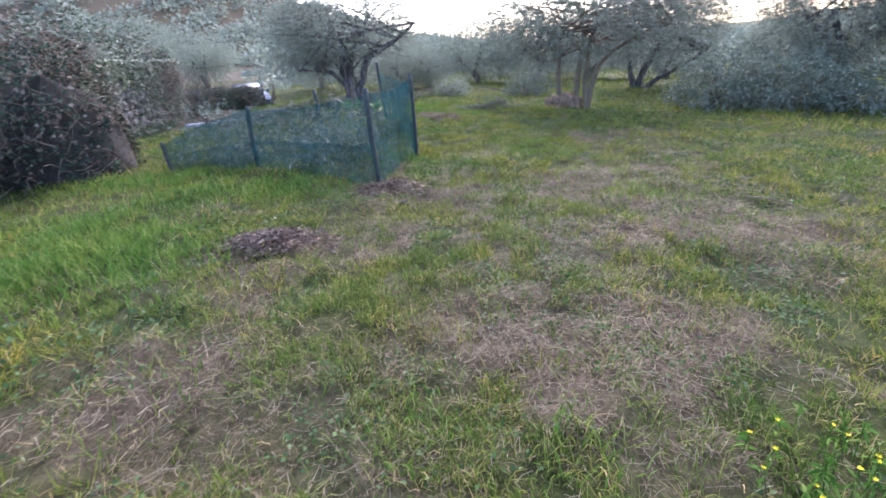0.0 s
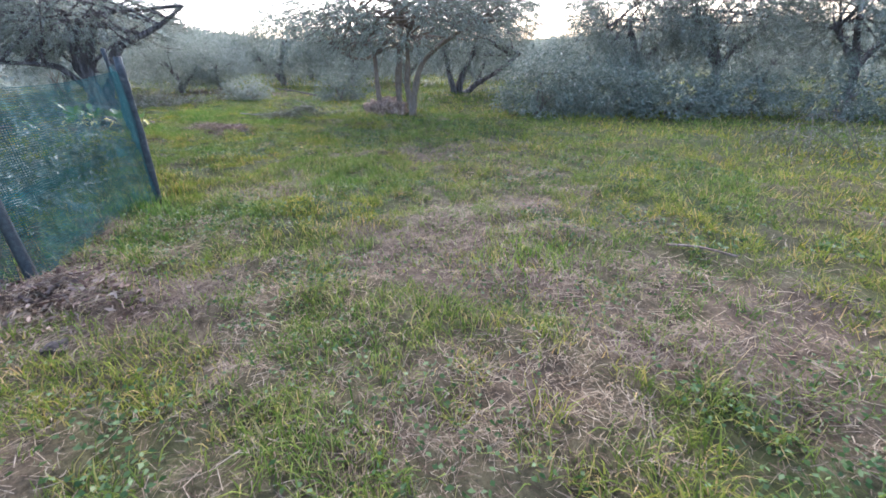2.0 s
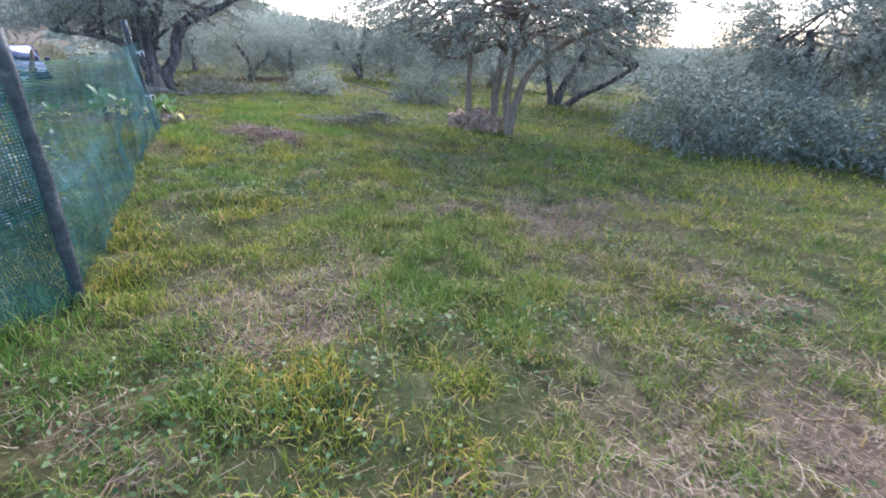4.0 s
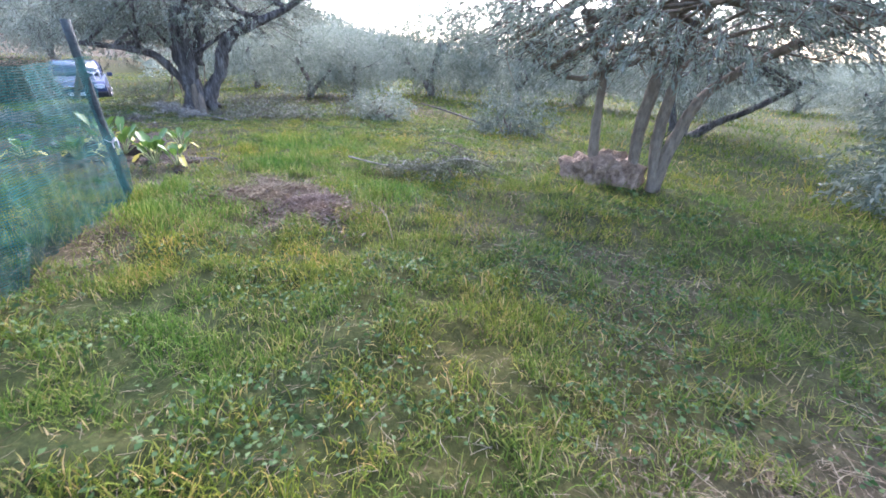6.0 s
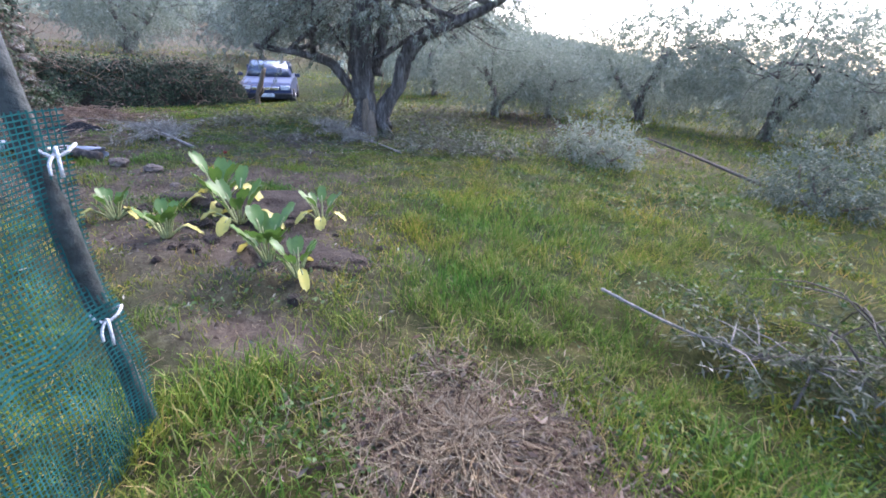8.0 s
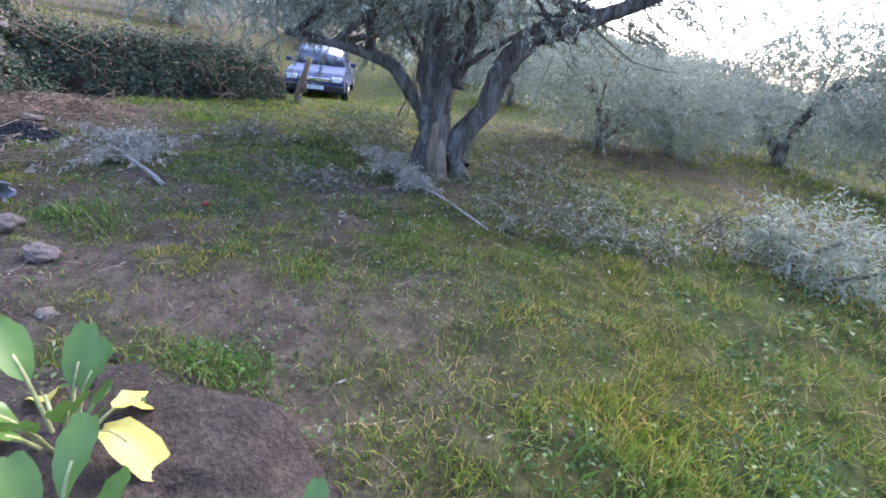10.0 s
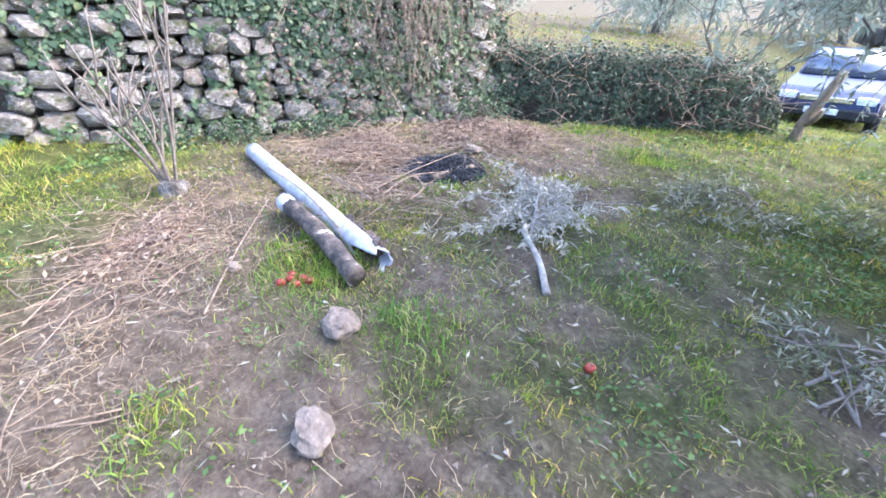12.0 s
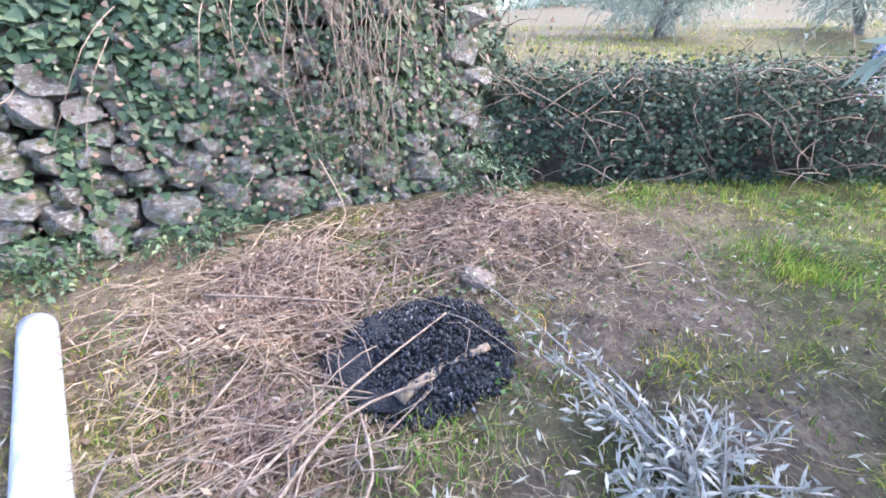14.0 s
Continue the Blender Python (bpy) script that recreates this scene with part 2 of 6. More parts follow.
M_RUBBER = surface("rubber", [(0.3, (0.015, 0.015, 0.015)), (0.7, (0.03, 0.03, 0.03))], 9, 0.85)
M_CHROME = surface("chrome", [(0.3, (0.6, 0.6, 0.62)), (0.7, (0.75, 0.75, 0.76))], 3, 0.2, metal=0.9, bump=0.03)
M_HEADLAMP = surface("headlamp", [(0.3, (0.5, 0.53, 0.56)), (0.7, (0.7, 0.72, 0.75))], 6, 0.12, bump=0.05, spec=0.7)
M_SOIL = surface("dug_soil", [(0.3, (0.031, 0.0215, 0.0153)), (0.55, (0.0536, 0.0392, 0.0289)), (0.75, (0.087, 0.0681, 0.0516))], 12, 0.96, bump=1.0, dist=0.04)
M_CRUMB = foliage("soil_crumb", [(0.0, (0.04, 0.03, 0.022)), (0.6, (0.085, 0.066, 0.05)), (0.95, (0.14, 0.115, 0.09)), (1.0, (0.26, 0.23, 0.19))], 1.0, None, 0.95, 0.0, 0.05)
M_MULCH = surface("mulch", [(0.3, (0.0605, 0.0413, 0.0275)), (0.7, (0.138, 0.099, 0.0688))], 14, 0.95, bump=1.0, dist=0.03)
M_PEELDARK = surface("dark_flakes", [(0.35, (0.0245, 0.0196, 0.0168)), (0.6, (0.098, 0.07, 0.0525)), (0.8, (0.21, 0.168, 0.133))], 16, 0.85, bump=0.9)


# ---- plan ----
rng = np.random.RandomState(7)


def gz(x, y):
    """Height of the ground: level by the wall, falling gently to the east, a raised field behind wall and hedge, a hill far off."""
    x, y = np.asarray(x, float), np.asarray(y, float)
    xe = np.where(x > 10, 10 + 8 * np.tanh((x - 10) / 8), x)
    z = -0.06 * np.logaddexp(0, (xe + 2) / 0.8)
    edge = np.interp(y, [-30, 5, 9, 12.6, 16.3, 20.2, 20.9, 30, 60], [-10, -10, -10, -9.45, -9.95, -8.75, -12.2, -16, -20])
    d = edge - x
    k = np.clip(d / 0.5, 0, 1)
    z = z + k * k * (3 - 2 * k) * (0.8 + 0.046 * np.clip(d, 0, 60))
    z = z + 40 * np.exp(-((x + 115) ** 2 + (y - 200) ** 2) / (2 * 55 ** 2)) * np.clip((np.hypot(x, y) - 60) / 60, 0, 1)
    z = z - 0.55 * np.exp(-((x + 10.2) ** 2 + (y - 24.6) ** 2) / 9.7)
    z = z - 0.08 * np.exp(-((x + 3.3) ** 2 + (y - 17.8) ** 2) / 2.2) - 0.03 * np.exp(-((x + 5.0) ** 2 + (y - 14.4) ** 2) / 2.5)
    z = z + 0.25 * np.exp(-((x - 9.5) ** 2 + (y - 19.5) ** 2) / 6) + 0.09 * np.exp(-((x + 8.3) ** 2 + (y - 16.2) ** 2) / 0.6) * (1 - k)
    return z


def lattice(n, seed):
    return np.random.RandomState(seed).rand(n, n)


LAT = lattice(256, 3)


def vnoise(x, y, s, seed=0):
    """Smooth value noise, 0 to 1, with cells of s metres."""
    u, v = np.asarray(x, float) / s + 17.3 * seed + 1000, np.asarray(y, float) / s + 5.1 * seed + 1000
    i, j = np.floor(u).astype(int), np.floor(v).astype(int)
    a, b = u - i, v - j
    a, b = a * a * (3 - 2 * a), b * b * (3 - 2 * b)
    g = lambda p, q: LAT[p % 256, q % 256]
    return (g(i, j) * (1 - a) + g(i + 1, j) * a) * (1 - b) + (g(i, j + 1) * (1 - a) + g(i + 1, j + 1) * a) * b


def relief(x, y):
    return (vnoise(x, y, 0.9, 1) - 0.5) * 0.07 + (vnoise(x, y, 0.25, 2) - 0.5) * 0.075 + (vnoise(x, y, 0.11, 5) - 0.5) * 0.035


def ground(x, y):
    far = np.clip((np.hypot(np.asarray(x, float), np.asarray(y, float) - 8) - 25) / 20, 0, 1)
    return gz(x, y) + relief(x, y) * (1 - far)


def spots(x, y, rows):
    s = np.zeros(np.shape(x))
    for cx, cy, rx, ry, k in rows:
        s = np.maximum(s, k * np.exp(-((x - cx) / rx) ** 2 - ((y - cy) / ry) ** 2))
    return s


DRY = [(0.35, 4.09, 0.60, 0.48, 0.8), (0.92, 3.66, 0.70, 0.56, 0.8), (-0.39, 4.65, 0.60, 0.48, 1.0), (1.20, 3.27, 0.50, 0.40, 0.8), (0.72, 4.62, 0.50, 0.40, 0.6), (-0.19, 1.15, 0.40, 0.32, 0.8), (0.56, 1.51, 0.40, 0.32, 0.8), (-1.70, 1.84, 0.45, 0.36, 0.8), (1.11, 1.91, 0.60, 0.48, 0.6), (-0.82, 1.11, 0.35, 0.28, 0.8), (0.34, 5.00, 0.45, 0.36, 0.8),
       (-0.2, 4.8, 1.2, 0.9, 1.0), (1.0, 3.3, 0.9, 1.3, 0.9), (0.6, 1.8, 0.9, 0.6, 0.7), (1.2, 4.8, 0.9, 0.9, 0.8), (0.5, 6.8, 0.5, 0.25, 0.9),
       (-0.2, 11.6, 0.42, 0.5, 1.3), (-0.6, 11.95, 0.35, 0.35, 1.2), (-1.2, 10.6, 0.25, 0.7, 0.9), (-7.9, 14.7, 0.8, 0.8, 1.3),
       (-8.2, 16.0, 0.8, 0.8, 1.3), (-7.8, 15.2, 0.7, 0.5, 1.0), (-8.4, 14.5, 0.5, 0.8, 0.9), (-6.2, 13.3, 1.0, 0.7, 1.1), (-1.5, 3.4, 0.45, 0.25, 1.1), (1.9, 5.9, 0.4, 0.3, 0.6), (3.0, 3.6, 0.7, 0.4, 0.6),
       (-4.9, 12.9, 0.7, 0.7, 0.9), (1.6, 11.6, 0.5, 0.8, 0.6), (-6.6, 15.0, 0.6, 0.45, 1.0), (-7.2, 14.6, 1.0, 0.7, 1.2), (-8.5, 16.9, 0.5, 0.7, 1.0), (0.2, 2.0, 0.6, 0.4, 0.6), (-0.8, 1.5, 0.9, 0.6, 0.7), (-1.5, 21.5, 3.0, 2.0, 0.8), (1.0, 20.0, 2.0, 2.0, 0.5), (2.4, 10.4, 0.8, 1.2, 0.5), (3.0, 8.3, 1.2, 1.0, 0.5)]
BARE = [(-4.1, 14.1, 1.2, 0.8, 1.0), (-5.0, 14.6, 0.8, 0.6, 0.9), (-5.3, 15.5, 0.7, 0.6, 0.8), (-2.8, 14.3, 1.0, 0.6, 0.9), (-2.4, 13.1, 1.2, 0.85, 1.5),
        (-3.4, 17.3, 1.0, 0.6, 0.9), (-6.6, 16.5, 0.8, 0.7, 0.7), (-1.6, 12.1, 0.6, 0.3, 1.1), (-7.2, 15.4, 0.5, 0.5, 1.0), (-5.2, 13.4, 0.7, 0.5, 0.9),
        (-3.6, 15.3, 0.5, 0.5, 0.5), (-7.3, 16.5, 0.9, 0.9, 1.0), (-6.3, 15.4, 0.6, 0.6, 0.8), (-7.6, 17.0, 0.7, 0.7, 0.8), (-8.0, 17.7, 0.7, 0.7, 0.8), (-6.7, 17.3, 0.7, 0.5, 0.6), (-7.0, 18.7, 1.0, 0.6, 0.5)]
TUFT = [(-3.0, 3.3, 1.0, 0.8, 1.0), (-4.2, 3.9, 1.2, 0.8, 0.9), (-2.6, 5.3, 1.5, 0.5, 0.8), (-4.6, 6.3, 1.2, 0.5, 0.9), (2.1, 4.6, 0.4, 0.35, 0.4), (1.0, 6.9, 0.25, 0.2, 0.45),
        (-1.05, 10.95, 0.3, 0.3, 1.0), (-0.75, 11.2, 0.2, 0.2, 0.9), (0.55, 12.0, 0.45, 0.35, 0.8), (-1.35, 11.65, 0.25, 0.25, 0.9), (-0.7, 13.1, 0.35, 0.35, 0.8),
        (-8.5, 17.5, 0.25, 0.25, 1.0), (-7.15, 17.6, 0.28, 0.25, 0.9), (-6.7, 15.25, 0.22, 0.2, 0.9), (-5.8, 14.25, 0.45, 0.3, 1.0), (-6.15, 14.35, 0.4, 0.16, 1.0), (-5.75, 14.0, 0.3, 0.15, 0.9), (-7.0, 15.05, 0.2, 0.2, 0.8), (-5.0, 14.6, 0.2, 0.15, 0.9), (-2.9, 14.0, 0.22, 0.18, 0.9), (-3.3, 13.35, 0.3, 0.2, 1.0), (-4.6, 13.65, 0.18, 0.15, 0.7),
        (-7.4, 19.0, 0.8, 0.7, 0.2), (-8.2, 18.4, 0.3, 0.7, 0.3), (-4.9, 14.75, 0.2, 0.2, 0.8), (-0.6, 6.9, 0.25, 0.4, 0.7), (-0.1, 1.4, 0.25, 0.2, 0.5), (0.5, 1.2, 0.2, 0.2, 0.5),
        (-3.2, 14.9, 0.25, 0.2, 0.6), (-0.9, 14.2, 0.9, 0.7, 0.6)]


def fields(x, y):
    """Shares of dry straw, bare soil and long grass at a place."""
    n = 0.6 * vnoise(x, y, 0.8, 3) + 0.4 * vnoise(x, y, 0.3, 4)
    m = vnoise(x, y, 2.6, 6)
    south = np.clip((9.5 - y) / 3, 0, 1)
    dry = np.clip(spots(x, y, DRY) * (0.45 + 0.9 * n) + south * np.clip((n - 0.44) * 3.0, 0, 0.8) * np.clip(1.3 - np.abs(x - 1) / 6, 0, 1) + 0.25 * np.clip((m - 0.6) * 3, 0, 1) * (x > -2), 0, 1)
    yard = np.clip((-2.0 - x) / 0.8, 0, 1) * np.clip((y - 12.4) / 0.8, 0, 1) * np.clip((17.3 - y) / 0.8, 0, 1)
    bare = np.clip(spots(x, y, BARE) * (0.35 + 1.1 * n) + yard * np.clip(0.25 + 2.2 * (n - 0.42), 0, 0.92), 0, 1)
    tuft = np.clip(spots(x, y, TUFT) * (0.5 + 0.8 * n), 0, 1)
    up = np.clip(gz(x, y) / 0.6 - 0.6, 0, 1)
    return np.maximum(dry, up * (0.6 + 0.4 * n)), bare * (1 - tuft), tuft


# ---- mesh helpers ----
def mesh_np(name, verts, faces, smooth=False):
    """A mesh from an array of places and arrays of faces with three or four corners."""
    faces = faces if isinstance(faces, list) else [faces]
    faces = [np.asarray(f, np.int32) for f in faces if len(f)]
    me = bpy.data.meshes.new(name)
    verts = np.asarray(verts, np.float32)
    me.vertices.add(len(verts))
    me.vertices.foreach_set("co", verts.ravel())
    loops = np.concatenate([f.ravel() for f in faces])
    counts = np.concatenate([np.full(len(f), f.shape[1], np.int32) for f in faces])
    starts = np.concatenate([[0], np.cumsum(counts)[:-1]]).astype(np.int32)
    me.loops.add(len(loops))
    me.loops.foreach_set("vertex_index", loops)
    me.polygons.add(len(counts))
    me.polygons.foreach_set("loop_start", starts)
    if smooth:
        me.polygons.foreach_set("use_smooth", np.ones(len(counts), bool))
    me.update(calc_edges=True)
    me.validate()
    return me


class Geo:
    """Gathers pieces of one mesh."""

    def __init__(self):
        self.v, self.q, self.t, self.n = [], [], [], 0

    def add(self, v, q=None, t=None):
        v = np.asarray(v, float).reshape(-1, 3)
        if q is not None and len(q):
            self.q.append(np.asarray(q) + self.n)
        if t is not None and len(t):
            self.t.append(np.asarray(t) + self.n)
        self.v.append(v)
        self.n += len(v)

    def mesh(self, name, smooth=False):
        f = []
        if self.q:
            f.append(np.concatenate(self.q))
        if self.t:
            f.append(np.concatenate(self.t))
        return mesh_np(name, np.concatenate(self.v), f, smooth)

    def tube(self, pts, radii, sides=8, rough=0.0, cap=True):
        """A tapered limb along a line of places."""
        pts, radii = np.asarray(pts, float), np.asarray(radii, float)
        k = len(pts)
        tan = np.gradient(pts, axis=0)
        tan /= np.linalg.norm(tan, axis=1)[:, None] + 1e-9
        up = np.array([0.31, 0.17, 0.93]) if abs(tan[0][2]) < 0.8 else np.array([0.9, 0.3, 0.1])
        a = np.linspace(0, 2 * np.pi, sides, endpoint=False)
        rings = []
        s = np.cross(tan[0], up)
        for i in range(k):
            s = s - tan[i] * np.dot(s, tan[i])
            s /= np.linalg.norm(s) + 1e-9
            b = np.cross(s, tan[i])
            r = radii[i] * (1 + rough * (rng.rand(sides) - 0.5) * 2)
            rings.append(pts[i] + (np.cos(a) * r)[:, None] * s + (np.sin(a) * r)[:, None] * b)
        v = np.concatenate(rings)
        q = []
        for i in range(k - 1):
            for j in range(sides):
                q.append((i * sides + j, i * sides + (j + 1) % sides, (i + 1) * sides + (j + 1) % sides, (i + 1) * sides + j))
        t = []
        if cap:
            v = np.concatenate([v, [pts[0], pts[-1]]])
            for j in range(sides):
                t.append((k * sides, (j + 1) % sides, j))
                t.append((k * sides + 1, (k - 1) * sides + j, (k - 1) * sides + (j + 1) % sides))
        self.add(v, q, t)

    def leaves(self, c, d, length, width, droop=0.25):
        """Narrow leaves: two bent halves each, at places c, pointing along d."""
        c, d = np.asarray(c, float), np.asarray(d, float)
        n = len(c)
        d = d / (np.linalg.norm(d, axis=1)[:, None] + 1e-9)
        r = rng.randn(n, 3)
        s = np.cross(d, r)
        s /= np.linalg.norm(s, axis=1)[:, None] + 1e-9
        length, width = np.broadcast_to(length, n)[:, None] * (0.7 + 0.6 * rng.rand(n, 1)), np.broadcast_to(width, n)[:, None] * (0.8 + 0.4 * rng.rand(n, 1))
        mid = c + d * length * 0.45
        tip = c + d * length - np.array([0, 0, 1]) * length * droop
        v = np.stack([c, mid + s * width / 2, tip, mid - s * width / 2], 1).reshape(-1, 3)
        self.add(v, np.arange(4 * n).reshape(n, 4))


def bez(points, n):
    """A smooth line through control points."""
    p = np.asarray(points, float)
    t = np.linspace(0, len(p) - 1, n)
    i = np.clip(np.floor(t).astype(int), 0, len(p) - 2)
    u = (t - i)[:, None]
    p0, p1, p2, p3 = p[np.maximum(i - 1, 0)], p[i], p[i + 1], p[np.minimum(i + 2, len(p) - 1)]
    return 0.5 * (2 * p1 + (p2 - p0) * u + (2 * p0 - 5 * p1 + 4 * p2 - p3) * u ** 2 + (3 * p1 - p0 - 3 * p2 + p3) * u ** 3)


def thing(name, x, y, z, label, category, group="", kind=""):
    e = new(name)
    e.location = (x, y, z)
    e.empty_display_size = 0.1
    return tagged(e, label, category, group, kind)


def part(name, me, material, parent=None, label="", kind=""):
    """Links a mesh, given in world places, as one part under a thing."""
    ob = new(name, me)
    me.materials.clear()
    me.materials.append(material)
    if parent is not None:
        ob.parent = parent
        base, up = np.zeros(3), parent
        while up is not None:
            base += np.array(up.location)
            up = up.parent
        ob.location = (0, 0, 0)
        me.transform(Matrix.Translation(-Vector(base)))
    return tagged(ob, label, "", "", kind)


def whole(name, me, material, label, category, kind="", group=""):
    """Links a mesh as a thing of its own."""
    ob = new(name, me)
    me.materials.append(material)
    return tagged(ob, label, category, group, kind)


def blob(center, radii, sub=2, rough=0.15, seed=0, flat=None):
    """A lumpy closed stone-like mesh."""
    bm = bmesh.new()
    bmesh.ops.create_icosphere(bm, subdivisions=sub, radius=1)
    off = Vector((seed * 3.1, seed * 1.7, seed * 0.9))
    for v in bm.verts:
        n = v.co.normalized()
        k = 1 + rough * noise.noise(n * 1.6 + off) * 1.6 + rough * 0.6 * noise.noise(n * 4 + off)
        p = Vector((n.x * radii[0], n.y * radii[1], n.z * radii[2])) * k
        if flat is not None and p.z < flat:
            p.z = flat
        v.co = p + Vector(center)
    me = bpy.data.meshes.new("stone")
    bm.to_mesh(me)
    bm.free()
    return me


def boxes(rows, bevel=0.01):
    """One mesh of bevelled boxes: rows of centre and size."""
    bm = bmesh.new()
    for c, s in rows:
        made = bmesh.ops.create_cube(bm, size=1)["verts"]
        for v in made:
            v.co = Vector((c[0] + v.co.x * s[0], c[1] + v.co.y * s[1], c[2] + v.co.z * s[2]))
    if bevel:
        bmesh.ops.bevel(bm, geom=list(bm.edges), offset=bevel, segments=1, affect="EDGES")
    me = bpy.data.meshes.new("box")
    bm.to_mesh(me)
    bm.free()
    return me


# ---- the ground ----
def graded(lo, hi, a, b, step):
    core = list(np.arange(a, b + step / 2, step))
    out, s, p = [], step, b
    while p < hi:
        s *= 1.22
        p += s
        out.append(p)
    back, s, p = [], step, a
    while p > lo:
        s *= 1.22
        p -= s
        back.append(p)
    return np.array(back[::-1] + core + out)


gx, gy = graded(-2500, 2500, -10.6, 6.0, 0.09), graded(-2500, 2500, -1.5, 20.5, 0.09)
XX, YY = np.meshgrid(gx, gy)
px, py = XX.ravel(), YY.ravel()
nx, ny = len(gx), len(gy)
idx = np.arange(nx * ny).reshape(ny, nx)
quads = np.stack([idx[:-1, :-1], idx[:-1, 1:], idx[1:, 1:], idx[1:, :-1]], -1).reshape(-1, 4)
gme = mesh_np("ground", np.stack([px, py, ground(px, py)], 1), quads, True)
fd, fb, ft = fields(px, py)
for key, values in (("dry", fd), ("bare", fb)):
    at = gme.attributes.new(key, "FLOAT", "POINT")
    at.data.foreach_set("value", values.astype(np.float32))
g_ob = whole("ground", gme, M_GROUND, "mown grassy ground with straw patches and bare brown soil", "ground", "structure")


# ---- grass ----
LINE = np.array([(0.2, -0.6), (0.6, 2.2), (1.0, 5.0), (0.8, 8.2), (-0.3, 10.8), (-1.9, 13.5), (-3.4, 14.4), (-5.7, 15.1), (-7.4, 15.6)])


def from_line(x, y):
    best = np.full(x.shape, 1e9)
    for (x0, y0), (x1, y1) in zip(LINE[:-1], LINE[1:]):
        dx, dy = x1 - x0, y1 - y0
        t = np.clip(((x - x0) * dx + (y - y0) * dy) / (dx * dx + dy * dy), 0, 1)
        best = np.minimum(best, np.hypot(x - x0 - t * dx, y - y0 - t * dy))
    return best


def scatter(near, far, per_m2, box=(-26, 26, -1.2, 42)):
    """Random places whose distance from the walked line lies in a range."""
    n = int((box[1] - box[0]) * (box[3] - box[2]) * per_m2)
    x, y = box[0] + rng.rand(n) * (box[1] - box[0]), box[2] + rng.rand(n) * (box[3] - box[2])
    d = from_line(x, y)
    k = (d >= near) & (d < far)
    return x[k], y[k]


def blades(x, y, h, w, lean, simple=False):
    """Blades of grass, each one bent strip that ends in a point."""
    n = len(x)
    z = ground(x, y) - 0.008
    az, tw = rng.rand(n) * 2 * np.pi, rng.rand(n) * 2 * np.pi
    lx, ly = np.cos(az) * lean * h, np.sin(az) * lean * h
    sx, sy = np.cos(tw) * w / 2, np.sin(tw) * w / 2
    b = np.stack([x, y, z], 1)
    s = np.stack([sx, sy, sx * 0], 1)
    m = b + np.stack([lx * 0.35, ly * 0.35, h * 0.62 / np.sqrt(1 + 0.5 * lean ** 2)], 1)
    t = b + np.stack([lx, ly, h * np.clip(1 - 0.33 * lean ** 2, 0.12, 1)], 1)
    if simple:
        return np.stack([b - s, b + s, t], 1).reshape(-1, 3), None, np.arange(3 * n).reshape(n, 3)
    v = np.stack([b - s, b + s, m + s * 0.8, m - s * 0.8, t], 1).reshape(-1, 3)
    i = (np.arange(n) * 5)[:, None]
    return v, i + np.array([[0, 1, 2, 3]]), i + np.array([[3, 2, 4]])


def lay_grass(name, material, label, tests, seed):
    g = Geo()
    for near, far, per, size, simple in tests:
        x, y = scatter(near, far, per)
        dry, bare, tuft = fields(x, y)
        clump = vnoise(x, y, 0.16, seed)
        on_field = gz(x, y) < 5
        if name == "long_grass":
            p = tuft * 1.3 * (0.3 + clump)
        else:
            p = np.clip((1 - 0.72 * dry) * (1 - 0.93 * bare) * np.clip(2.7 * clump - 0.6, 0.06, 1), 0, 1)
        k = (rng.rand(len(x)) < p) & on_field & ~((x < -8.9) & (y < 16.4) & (x > -10.0))
        x, y = x[k], y[k]
        n = len(x)
        if not n:
            continue
        if name == "long_grass":
            h, lean, w = (0.08 + 0.13 * rng.rand(n)) * (0.6 + 0.5 * tuft[k]), 0.25 + 0.7 * rng.rand(n), 0.005 + 0.003 * rng.rand(n)
        else:
            h, lean, w = 0.03 + 0.065 * rng.rand(n) ** 1.6 + 0.03 * vnoise(x, y, 1.1, 9) + 0.06 * np.clip(clump[k] - 0.5, 0, 1), 0.25 + 1.2 * rng.rand(n), 0.003 + 0.0042 * rng.rand(n)
        h = h * np.where((x < -1.5) & (y > 12), 0.62, 1.0)
        g.add(*blades(x, y, h * size ** 0.35, w * size, lean, simple))
    whole(name, g.mesh(name), material, label, "grass", "stuff")


lay_grass("grass", M_GRASS, "short mown green and yellowish grass", [(0, 1.5, 5000, 1.0, False), (1.5, 3.2, 3400, 1.35, True), (3.2, 6, 1100, 2.0, True), (6, 12, 330, 3.4, True), (12, 30, 60, 6, True)], 11)
lay_grass("long_grass", M_TUFT, "long fresh green grass in tufts", [(0, 2.2, 2600, 1.0, False), (2.2, 5, 1700, 1.3, False), (5, 9, 600, 2.0, True)], 12)


